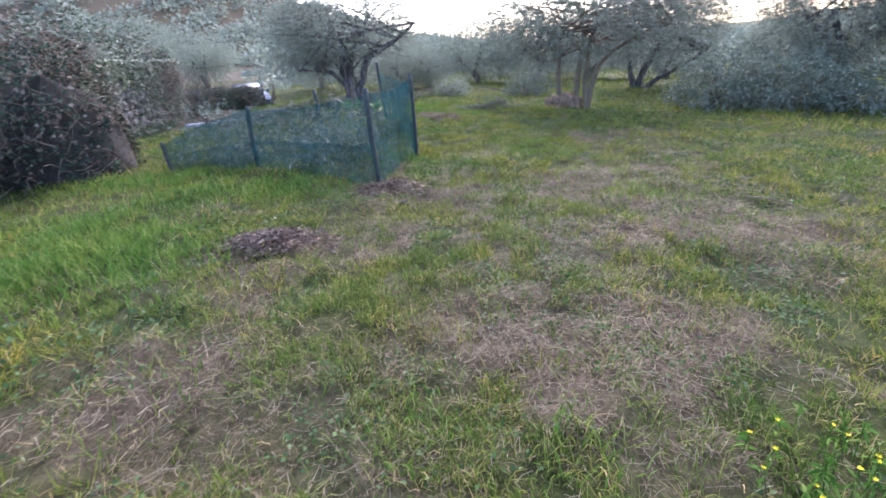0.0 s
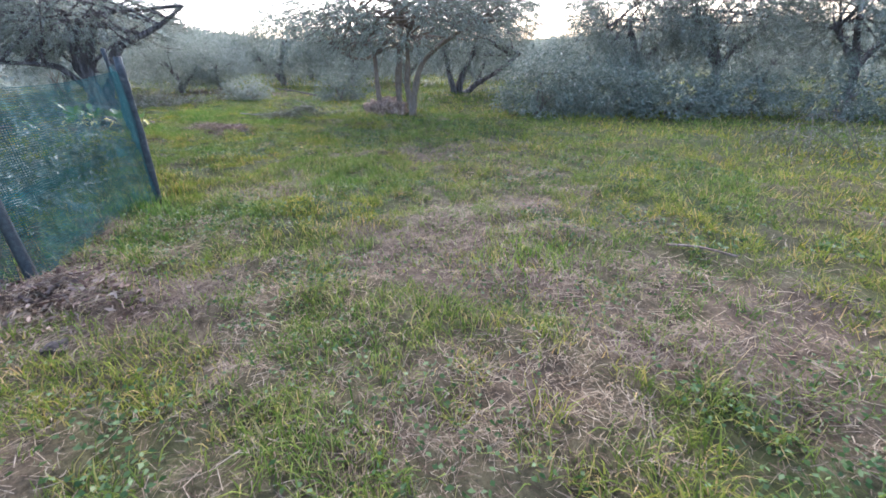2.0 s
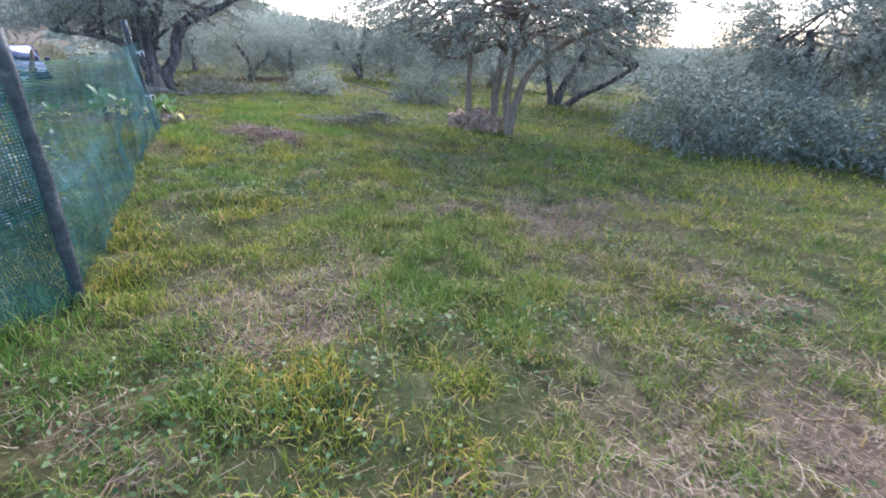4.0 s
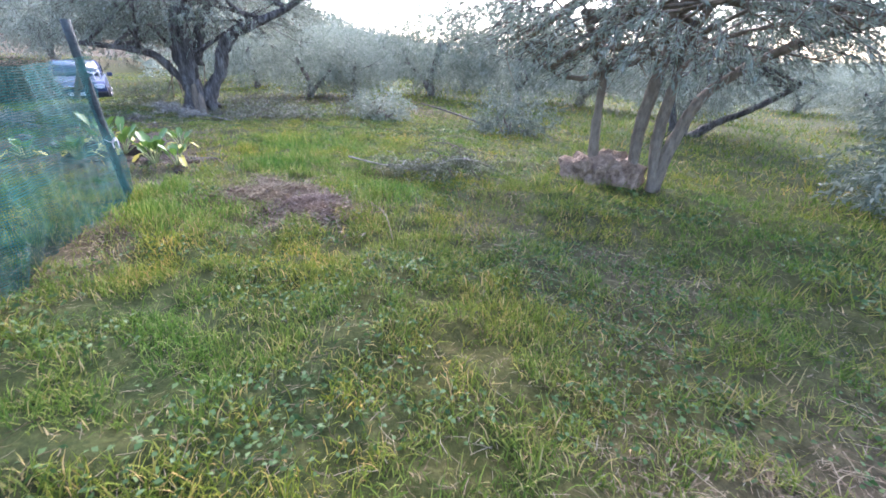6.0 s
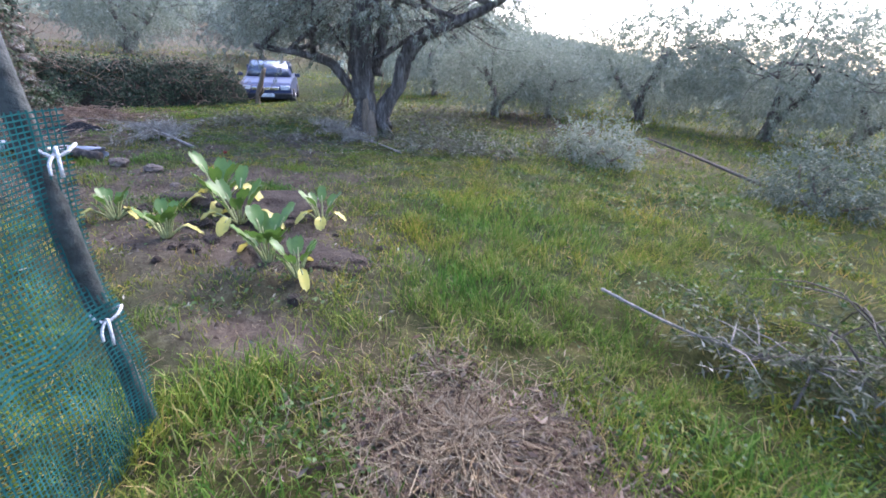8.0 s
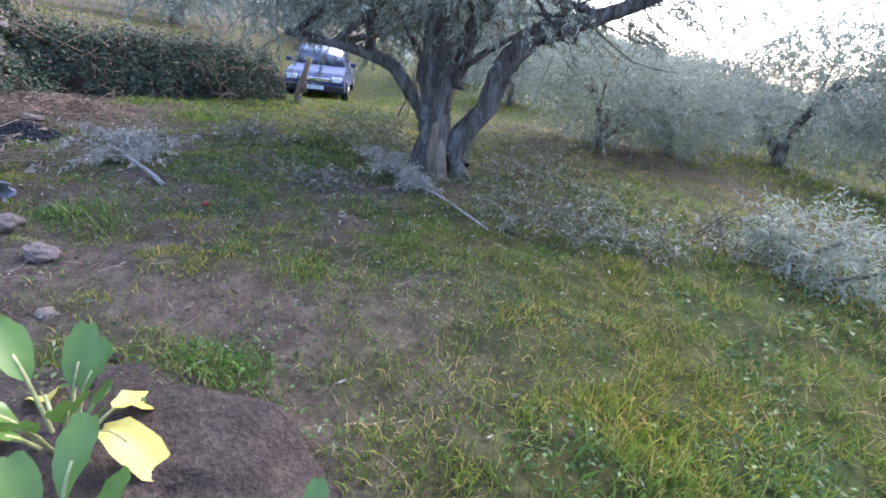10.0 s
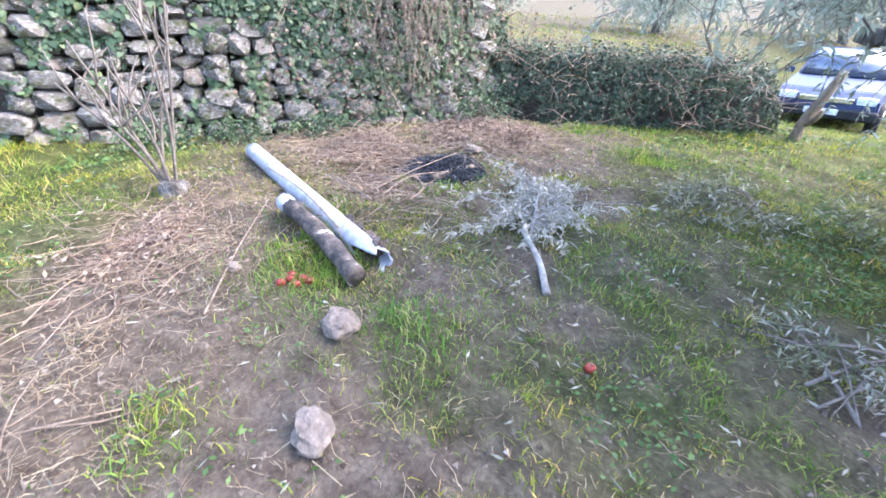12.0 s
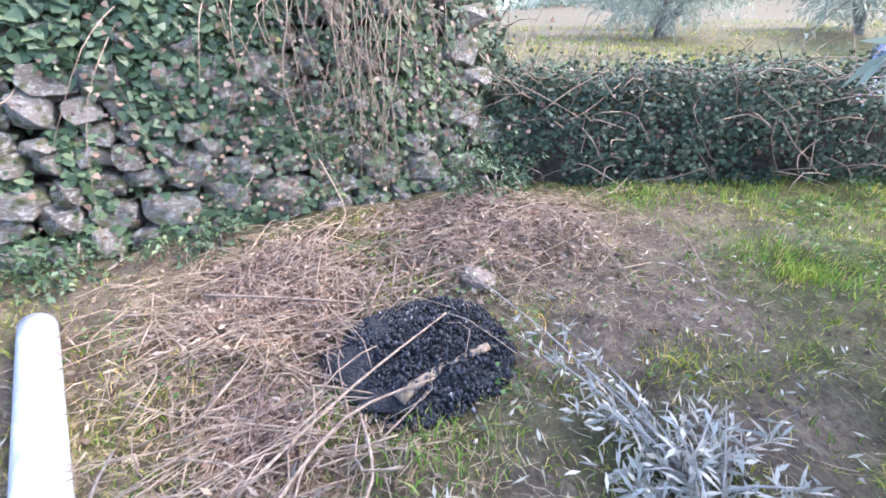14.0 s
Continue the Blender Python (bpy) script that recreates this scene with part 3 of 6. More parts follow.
def lay_straw(name, material, label, tests, green=False):
    g = Geo()
    for near, far, per, size in tests:
        x, y = scatter(near, far, per, (-11, 14, -1.2, 24))
        dry, bare, tuft = fields(x, y)
        p = np.clip(dry * 0.95 + 0.10 * (1 - bare) + 0.07 * bare, 0, 1) * (0.3 + 0.9 * vnoise(x, y, 0.2, 15))
        k = (rng.rand(len(x)) < p) & ~((x < -8.9) & (y < 16.4))
        x, y, dry = x[k], y[k], dry[k]
        n = len(x)
        L = (0.03 + 0.11 * rng.rand(n) ** 2.5) * size ** 0.4
        w = (0.0013 + 0.0015 * rng.rand(n)) * size
        az = rng.rand(n) * np.pi + 1.5 * vnoise(x, y, 0.5, 16)
        z = ground(x, y) + 0.004 + 0.045 * rng.rand(n) * (0.25 + dry)
        tilt = rng.randn(n) * 0.16
        c = np.stack([x, y, z], 1)
        d = np.stack([np.cos(az), np.sin(az), tilt], 1) * (L / 2)[:, None]
        s = np.stack([-np.sin(az), np.cos(az), rng.randn(n) * 0.5], 1) * (w / 2)[:, None]
        bow = np.stack([-np.sin(az), np.cos(az), np.full(n, 0.4)], 1) * (L * 0.12 * rng.randn(n))[:, None]
        v = np.stack([c - d - s, c - d + s, c + bow + s, c + bow - s, c + d + s, c + d - s], 1).reshape(-1, 3)
        i = (np.arange(n) * 6)[:, None]
        g.add(v, np.concatenate([i + np.array([[0, 1, 2, 3]]), i + np.array([[3, 2, 4, 5]])]))
    whole(name, g.mesh(name), material, label, "straw", "stuff")


lay_straw("straw", M_STRAW, "dry tan cut straw lying on the ground", [(0, 1.8, 4200, 1.0), (1.8, 4.0, 950, 1.4), (4.0, 8, 260, 2.4)])


def lay_weeds():
    """Small broad leaves of clover and other weeds close to the ground."""
    g = Geo()
    for near, far, per, size in ((0, 2.5, 1000, 0.85), (2.5, 5, 260, 1.4)):
        x, y = scatter(near, far, per, (-11, 9, -1.2, 22))
        dry, bare, tuft = fields(x, y)
        k = (rng.rand(len(x)) < np.clip((vnoise(x, y, 0.45, 21) - 0.45) * 2.6, 0, 1) * (1 - 0.8 * bare) * (1 - 0.6 * dry)) & ~((x < -8.9) & (y < 16.4))
        x, y = x[k], y[k]
        n = len(x)
        c = np.stack([x, y, ground(x, y) + 0.02 + 0.04 * rng.rand(n)], 1)
        az = rng.rand(n) * 2 * np.pi
        g.leaves(c, np.stack([np.cos(az), np.sin(az), 0.2 + 0.4 * rng.rand(n)], 1), 0.035 * size, 0.022 * size)
    whole("ground_weeds", g.mesh("weeds"), M_WEED, "small broad green weed leaves in the grass", "weeds", "stuff")
    g = Geo()
    x, y = scatter(0, 3.2, 260, (-10, -1, 12, 20))
    dry, bare, tuft = fields(x, y)
    k = (rng.rand(len(x)) < 0.06 + 0.4 * np.exp(-((x + 6.3) ** 2 + (y - 16) ** 2) / 1.5) + 0.35 * np.exp(-((x + 3.2) ** 2 + (y - 17) ** 2) / 1.0)) & (x > -8.8)
    x, y = x[k], y[k]
    n = len(x)
    az = rng.rand(n) * 2 * np.pi
    g.leaves(np.stack([x, y, ground(x, y) + 0.012 + 0.02 * rng.rand(n)], 1), np.stack([np.cos(az), np.sin(az), 0.15 * rng.randn(n)], 1), 0.055, 0.012, 0)
    whole("fallen_leaves", g.mesh("fallen"), M_SILVER, "fallen narrow silvery olive leaves and brown litter", "leaves", "stuff")



def lay_crumbs():
    """Crumbs of dry earth and grit on the bare soil."""
    g = Geo()
    x, y = scatter(0, 2.6, 900, (-8.8, -0.8, 11.8, 18))
    dry, bare, tuft = fields(x, y)
    k = rng.rand(len(x)) < bare * (0.25 + 0.9 * vnoise(x, y, 0.3, 31))
    x, y = x[k], y[k]
    n = len(x)
    size = 0.004 + 0.014 * rng.rand(n) ** 4
    corner = np.array([(1, 0.2, -0.5), (-0.7, 0.8, -0.4), (-0.4, -0.9, -0.5), (0.1, 0.1, 0.8)])
    c = np.stack([x, y, ground(x, y) + size * 0.4], 1)
    v = c[:, None, :] + corner[None] * size[:, None, None] * (0.6 + 0.8 * rng.rand(n, 4, 1))
    i = (np.arange(n) * 4)[:, None]
    g.add(v.reshape(-1, 3), None, np.concatenate([i + np.array([[0, 1, 3]]), i + np.array([[1, 2, 3]]), i + np.array([[2, 0, 3]])]))
    whole("soil_crumbs", g.mesh("soil_crumbs"), M_CRUMB, "crumbs of dry brown earth on bare soil", "soil", "stuff")


lay_weeds()
lay_crumbs()


# ---- trees and bushes ----
def sprays(gl, gt, places, outward, twig, leaf, count, width=0.24, droop=0.2):
    """Leafy twigs: each a thin bent stem with narrow leaves along it."""
    n = len(places)
    d = outward / (np.linalg.norm(outward, axis=1)[:, None] + 1e-9)
    ln = twig * (0.6 + 0.8 * rng.rand(n))
    if gt is not None:
        for i in range(n):
            e = places[i] + d[i] * ln[i]
            gt.tube([places[i], (places[i] + e) / 2 + rng.randn(3) * 0.02, e - np.array([0, 0, 0.1 * ln[i]])], [0.006, 0.004, 0.002], 3, 0, False)
    t = rng.rand(n, count)
    c = places[:, None, :] + d[:, None, :] * (ln[:, None] * t)[:, :, None] - np.array([0, 0, 1]) * (0.1 * ln[:, None] * t * t)[:, :, None]
    side = rng.randn(n, count, 3) * 0.75 + d[:, None, :] * 0.7
    gl.leaves(c.reshape(-1, 3), side.reshape(-1, 3), leaf, leaf * width, droop)


def crown_places(center, radii, n, seed, gap=0.42, low=-1.0, inner=0.25):
    """Places in an uneven crown with gaps, and the ways outward."""
    u = rng.randn(n * 3, 3)
    u /= np.linalg.norm(u, axis=1)[:, None]
    r = inner + (1 - inner) * rng.rand(n * 3) ** 0.6
    p = u * r[:, None]
    lump = vnoise(p[:, 0] * 2 + p[:, 2] * 1.3, p[:, 1] * 2 - p[:, 2], 0.42, seed)
    k = (lump > gap) & (p[:, 2] > low)
    p, u = p[k][:n], u[k][:n]
    q = np.array(center) + p * np.array(radii) * (0.85 + 0.3 * lump[k][:n])[:, None]
    return q, u * np.array(radii) + rng.randn(len(u), 3) * 0.35 - np.array([0, 0, 0.15])


def olive_tree(name, base, stems, center, radii, n_spray, per, leaf, label, category="tree", seed=1, links=26, gap=0.42, trunk_mat=None, low=-1.0):
    """An olive: gnarled stems, branches that reach into the crown, and leafy twigs."""
    tree = thing(name, *base, label, category)
    for k, (pts, r0, r1) in enumerate(stems):
        g = Geo()
        line = bez(pts, 5 * len(pts))
        m = len(line)
        line = line + rng.randn(m, 3) * r0 * 0.05
        rad = np.linspace(r0, r1, m) * (1 + 0.13 * np.sin(np.linspace(0, 9, m) + seed + k))
        rad[:2] *= (1.35, 1.15)
        g.tube(line, rad, 12, 0.13)
        part("trunk" if k == 0 else "limb", g.mesh("trunk", True), trunk_mat or M_BARK, tree)
    g = Geo()
    q, out = crown_places(center, radii, links, seed + 5, 0.0, low, 0.5)
    lines = [bez(s[0], 20) for s in stems]
    for p in q:
        g = Geo()
        ln = lines[rng.randint(len(lines))]
        a = ln[rng.randint(11, 20)]
        mid = (a + p) / 2 + rng.randn(3) * 0.14 + np.array([0, 0, 0.12])
        L = np.linalg.norm(p - a)
        g.tube(bez([a, mid, p], 8), np.linspace(0.011 + 0.009 * L, 0.006, 8), 6, 0.1)
        for _ in range(3):
            e = p + rng.randn(3) * 0.35
            w = mid + (p - mid) * rng.rand()
            g.tube(bez([w, (w + e) / 2 + rng.randn(3) * 0.08, e], 5), np.linspace(0.012, 0.004, 5), 4, 0)
        part("branch", g.mesh("branch", True), trunk_mat or M_BARK, tree)
    gl, gt = Geo(), Geo()
    q, out = crown_places(center, radii, n_spray, seed, gap, low)
    if leaf > 0.115:
        gt = None
    sprays(gl, gt, q, out, 0.30 * max(1, leaf / 0.09), leaf, per)
    part("crown", gl.mesh("crown"), M_OLIVE, tree, "", "stuff")
    if gt is not None:
        part("twig_mass", gt.mesh("twig_mass"), M_TWIG, tree, "", "stuff")
    return tree


def bush(name, base, center, radii, n, per, leaf, material, label, category="bush", seed=1, stems=5, gap=0.3, wide=0.24, group=""):
    b = thing(name, *base, label, category, group)
    g = Geo()
    for _ in range(stems):
        e = np.array(center) + (rng.rand(3) - 0.5) * np.array(radii) * 1.4
        a = np.array(base) + np.array([rng.randn() * 0.12, rng.randn() * 0.12, -0.05])
        g = Geo()
        g.tube(bez([a, (a + e) / 2 + rng.randn(3) * 0.1, e], 6), np.linspace(0.03, 0.008, 6), 5, 0.1)
        part("stem", g.mesh("stem", True), M_TWIG, b)
    gl = Geo()
    q, out = crown_places(center, radii, n, seed, gap, -1, 0.15)
    k = q[:, 2] > ground(q[:, 0], q[:, 1])
    sprays(gl, None, q[k], out[k], 0.25 * max(1, leaf / 0.07), leaf, per, wide)
    part("foliage", gl.mesh("foliage"), material, b, "", "stuff")
    return b


def brush_pile(x, y, rx, ry, h, n, label, silver=0.5, seed=1, sticks=9, leaf=0.06):
    """Cut olive branches heaped on the ground."""
    z = float(ground(x, y))
    b = thing("branch_pile", x, y, z, label, "branch pile", "piles of cut olive branches")
    g = Geo()
    for _ in range(sticks):
        az, r = rng.rand() * 6.28, rng.rand() ** 0.5
        cx, cy = x + rx * r * np.cos(az) * 0.6, y + ry * r * np.sin(az) * 0.6
        a2, L = rng.rand() * 6.28, 0.35 + 0.6 * rng.rand() * max(rx, 0.4)
        p0 = np.array([cx - np.cos(a2) * L * 0.6, cy - np.sin(a2) * L * 0.6, 0])
        p2 = np.array([cx + np.cos(a2) * L * 0.6, cy + np.sin(a2) * L * 0.6, 0])
        p0[2], p2[2] = ground(p0[0], p0[1]) + 0.02, ground(p2[0], p2[1]) + h * rng.rand()
        p1 = (p0 + p2) / 2 + np.array([0, 0, h * (0.2 + 0.5 * rng.rand())])
        g = Geo()
        g.tube(bez([p0, p1, p2], 7), np.linspace(0.005 + 0.005 * rng.rand(), 0.002, 7), 5, 0.1)
        part("stick", g.mesh("stick", True), M_TWIG, b)
    u, r = rng.rand(n) * 6.28, rng.rand(n) ** 0.6
    cx, cy = x + rx * r * np.cos(u), y + ry * r * np.sin(u)
    k = vnoise(cx, cy, 0.22, seed) > 0.25
    cx, cy, r = cx[k], cy[k], r[k]
    cz = ground(cx, cy) + 0.02 + h * rng.rand(len(cx)) * (1 - 0.75 * r)
    q = np.stack([cx, cy, cz], 1)
    out = np.stack([np.cos(u[k]), np.sin(u[k]), 0.15 + 0.5 * rng.rand(len(cx))], 1) + rng.randn(len(cx), 3) * 0.5
    for nm, mat, sel in (("silver_leaves", M_SILVER, rng.rand(len(cx)) < silver), ("green_leaves", M_CUTLEAF, None)):
        if sel is None:
            sel = ~first
        else:
            first = sel
        if sel.sum():
            gl = Geo()
            sprays(gl, None, q[sel], out[sel], 0.22, leaf, 9, 0.2, 0.1)
            part(nm, gl.mesh(nm), mat, b, "", "stuff")
    return b


# ---- south field: the net fence round the plot ----
def post(g, p0, p1, r=0.032):
    p0, p1 = np.array(p0, float), np.array(p1, float)
    g.tube(bez([p0 - (p1 - p0) * 0.12, (p0 + p1) / 2 + rng.randn(3) * 0.01, p1], 7), np.full(7, r) * (1 + 0.06 * rng.randn(7)), 8, 0.06)


POSTS = [((-0.87, 5.39), (-0.87, 5.41, 1.06)), ((-0.52, 7.15), (-0.48, 7.18, 1.12)), ((-1.55, 11.45), (-1.60, 11.36, 1.30)), ((-2.9, 6.55), (-2.85, 6.6, 0.92)), ((-4.7, 7.25), (-4.75, 7.3, 0.45)), ((-2.4, 8.7), (-2.45, 8.7, 0.95))]
fence = thing("net_fence", -0.87, 5.39, float(ground(-0.87, 5.39)), "green plastic shade net tied to dark leaning posts", "fence")
for (x, y), top in POSTS:
    g = Geo()
    post(g, (x, y, float(ground(x, y))), top)
    part("post", g.mesh("post", True), M_POST, fence, "dark green-black post")


def net_panel(a, b, top_a, top_b, cell, thread, sag, seed, bulge=0.06):
    """A woven panel between two posts: crossing flat threads with a sagging top and a loose foot."""
    a, b = np.array(a, float), np.array(b, float)
    L = np.linalg.norm(b - a)
    d = (b - a) / L
    nrm = np.array([-d[1], d[0]])

    def at(s, h):
        p = a + d * s[..., None]
        foot = ground(p[..., 0], p[..., 1]) + 0.0
        u = s / L
        top = top_a + (top_b - top_a) * u - sag * 4 * u * (1 - u) - 0.03 * vnoise(s, s * 0 + seed, 0.3, seed)
        off = bulge * (vnoise(s, h * 1.2, 0.45, seed + 1) - 0.5) * 2 + 0.10 * (1 - h) ** 3 * (vnoise(s, s * 0, 0.35, seed + 2) - 0.3) + 0.012 * np.sin(s * 31)
        z = foot + (top - foot) * h
        return np.stack([p[..., 0] + nrm[0] * off, p[..., 1] + nrm[1] * off, z], -1)

    g = Geo()
    nv, nh = int(L / cell), int(1.05 / cell)
    hs = np.linspace(0, 1, 11)
    for i in range(nv):
        s0 = (i + 0.5) * cell
        s = np.stack([np.full(11, s0 - thread / 2), np.full(11, s0 + thread / 2)], 1)
        v = at(s, np.repeat(hs[:, None], 2, 1)).reshape(-1, 3)
        k = (np.arange(10) * 2)[:, None]
        g.add(v, k + np.array([[0, 1, 3, 2]]))
    m = max(12, int(L / 0.08))
    ss = np.linspace(0, L, m)
    for i in range(nh):
        h0 = (i + 0.5) / nh
        fold = 1.9 if (nh * 0.40 < i < nh * 0.47) else 1.0
        th = thread * fold / 1.05
        h = np.stack([np.full(m, h0 - th / 2), np.full(m, h0 + th / 2)], 1)
        v = at(np.repeat(ss[:, None], 2, 1), h).reshape(-1, 3)
        k = (np.arange(m - 1) * 2)[:, None]
        g.add(v, k + np.array([[0, 1, 3, 2]]))
    return g


for a, b, ta, tb, sag, seed in (((-0.87, 5.39), (-0.52, 7.15), 1.03, 1.02, 0.04, 31), ((-0.52, 7.15), (-1.55, 11.45), 1.02, 1.07, 0.05, 32),
                                ((-0.87, 5.39), (-2.9, 6.55), 1.0, 0.90, 0.05, 33), ((-2.9, 6.55), (-4.7, 7.25), 0.90, 0.42, -0.05, 34)):
    g = net_panel(a, b, ta, tb, 0.014, 0.0040, sag, seed)
    part("net", g.mesh("net"), M_NET, fence, "green woven plastic net")
for z in (0.44, 0.95):
    g = Geo()
    c = np.array([-1.56, 11.42, z])
    an = np.linspace(0, 2 * np.pi, 13)
    g.tube(c + np.stack([np.cos(an) * 0.042, np.sin(an) * 0.042, 0.012 * np.sin(an * 2)], 1), np.full(13, 0.005), 5, 0, False)
    for s in (-1, 1):
        g.tube(bez([c + (0.035, -0.03, 0), c + (0.07 + 0.02 * s, -0.06, 0.02 * s), c + (0.08 + 0.02 * s, -0.07, -0.05)], 6), np.full(6, 0.0045), 5, 0)
    part("tie", g.mesh("tie"), M_TIE, fence, "white cord knotted round the post")

# weeds and low dark growth inside the net
for x, y, r, h, s in ((-1.7, 6.7, 0.7, 0.4, 41), (-2.8, 7.4, 0.9, 0.6, 42), (-4.0, 8.0, 0.9, 0.6, 43), (-1.9, 8.3, 0.8, 0.45, 44)):
    z = float(ground(x, y))
    bush("weed_clump", (x, y, z), (x, y, z + h * 0.4), (r, r * 0.8, h), 360, 9, 0.07, M_DARKBUSH, "dark green weeds growing behind the green net", "weeds", s, 3, 0.3, 0.35, "weed clumps in the plot")

# heap of pulled weeds and a clod by it
def straw_heap(x, y, rx, ry, h, n, label, mat, seed, long=0.2):
    z = float(ground(x, y))
    b = thing("straw_heap", x, y, z, label, "straw heap", "heaps of straw")
    ang, r = np.linspace(0, 2 * np.pi, 25)[:-1], np.linspace(0, 1, 7)
    g = Geo()
    v = [(x, y, z + h)]
    for rr in r[1:]:
        for a in ang:
            e = 0.7 + 0.5 * vnoise(np.cos(a) * 2, np.sin(a) * 2, 0.8, seed)
            qx, qy = x + 0.8 * rx * e * rr * np.cos(a), y + 0.8 * ry * e * rr * np.sin(a)
            v.append((qx, qy, float(ground(qx, qy)) - 0.02 + (h + 0.02) * (1 - rr ** 2) * (0.75 + 0.5 * vnoise(qx, qy, 0.15, seed))))
    t = [(0, 1 + k, 1 + (k + 1) % 24) for k in range(24)]
    q = [(1 + i * 24 + k, 1 + (i + 1) * 24 + k, 1 + (i + 1) * 24 + (k + 1) % 24, 1 + i * 24 + (k + 1) % 24) for i in range(5) for k in range(24)]
    g.add(v, q, t)
    part("core", g.mesh("core", True), M_MULCH, b)
    u, rr = rng.rand(n) * 6.283, np.abs(rng.randn(n)) * 0.62
    e = 0.7 + 0.5 * vnoise(np.cos(u) * 2, np.sin(u) * 2, 0.8, seed)
    cx, cy = x + rx * e * rr * np.cos(u), y + ry * e * rr * np.sin(u)
    c = np.stack([cx, cy, ground(cx, cy) + h * np.clip(1 - rr ** 2, 0, 1) * (0.8 + 0.4 * rng.rand(n)) + 0.01], 1)
    az, L, w = rng.rand(n) * 6.283, long * (0.3 + 0.9 * rng.rand(n)), 0.0016 + 0.002 * rng.rand(n)
    d = np.stack([np.cos(az), np.sin(az), 0.25 * rng.randn(n)], 1) * (L / 2)[:, None]
    s = np.stack([-np.sin(az), np.cos(az), 0.6 * rng.randn(n)], 1) * (w / 2)[:, None]
    bow = rng.randn(n, 3) * (L * 0.1)[:, None]
    g = Geo()
    i = (np.arange(n) * 6)[:, None]
    g.add(np.stack([c - d - s, c - d + s, c + bow + s, c + bow - s, c + d + s, c + d - s], 1).reshape(-1, 3), np.concatenate([i + np.array([[0, 1, 2, 3]]), i + np.array([[3, 2, 4, 5]])]))
    part("stalk_mass", g.mesh("stalk_mass"), mat, b, "", "stuff")
    g = Geo()
    k = rng.rand(n) < 0.75
    g.leaves(c[k] + rng.randn(k.sum(), 3) * (0.04, 0.04, 0.004), rng.randn(k.sum(), 3) * (1, 1, 0.3), 0.05, 0.02, 0)
    part("leaf_litter", g.mesh("leaf_litter"), M_DRYLEAF, b, "", "stuff")
    return b


straw_heap(-1.5, 3.42, 0.5, 0.28, 0.10, 2600, "brown heap of pulled dead weeds and straw", M_DRYLEAF, 51, 0.16)
straw_heap(-0.75, 5.05, 0.5, 0.4, 0.07, 2200, "flat dry straw at the foot of the post", M_STRAW, 52, 0.18)
straw_heap(-0.05, 11.45, 0.42, 0.36, 0.05, 5200, "reddish brown heap of dry stalks in the grass", M_DRYLEAF, 53, 0.22)
straw_heap(-0.45, 11.8, 0.5, 0.45, 0.04, 6200, "tan heap of loose dry straw in the grass", M_STRAW, 54, 0.26)
whole("clod", blob((-0.49, 4.5, float(ground(-0.49, 4.5)) + 0.02), (0.06, 0.045, 0.035), 2, 0.3, 5), M_EARTH, "dark clod of earth on the straw", "clod")


def stick(name, pts, r0, r1, mat, label, category="stick", n=9):
    g = Geo()
    g.tube(bez([(x, y, float(ground(x, y)) + dz) for x, y, dz in pts], n), np.linspace(r0, r1, n), 7, 0.08)
    return whole(name, g.mesh(name, True), mat, label, category)


stick("dry_cane", [(3.2, 4.52, 0.035), (3.33, 4.36, 0.04), (3.48, 4.16, 0.03)], 0.009, 0.008, M_DRYVINE, "short pale dry cane lying in the grass")
stick("long_straw", [(0.45, 11.5, 0.06), (0.62, 11.15, 0.09), (0.7, 10.75, 0.04)], 0.004, 0.003, M_DRYVINE, "single long pale grass stalk lying on the grass", "stalk")
stick("fallen_branch", [(1.07, 19.68, 0.22), (1.6, 18.9, 0.2), (2.4, 17.7, 0.08)], 0.014, 0.028, M_TWIG, "bare grey fallen branch lying beside the bush", "branch")

# flowering weed near the start
fw = thing("flowering_weed", 1.39, 0.91, float(ground(1.39, 0.91)), "low green weed with small yellow flowers", "weed")
g = Geo()
for k in range(46):
    x, y = 1.39 + rng.randn() * 0.16, 0.91 + rng.randn() * 0.22
    z = float(ground(x, y))
    top = np.array([x + rng.randn() * 0.03, y + rng.randn() * 0.03, z + 0.10 + 0.16 * rng.rand()])
    g.tube([(x, y, z - 0.01), top], [0.003, 0.002], 4, 0, False)
    if k % 2:
        an, gf = np.arange(6) * np.pi / 3, Geo()
        gf.leaves(np.repeat(top[None], 6, 0), np.stack([np.cos(an), np.sin(an), an * 0 + 0.5], 1), 0.011, 0.007, 0)
        part("flower", gf.mesh("flower"), M_FLOWER, fw)
    n = 7
    g.leaves(np.repeat(top[None], n, 0) * 1.0 - np.stack([np.zeros(n), np.zeros(n), rng.rand(n) * 0.1], 1), rng.randn(n, 3), 0.05, 0.014)
part("leaves", g.mesh("leaves"), M_TUFT, fw)

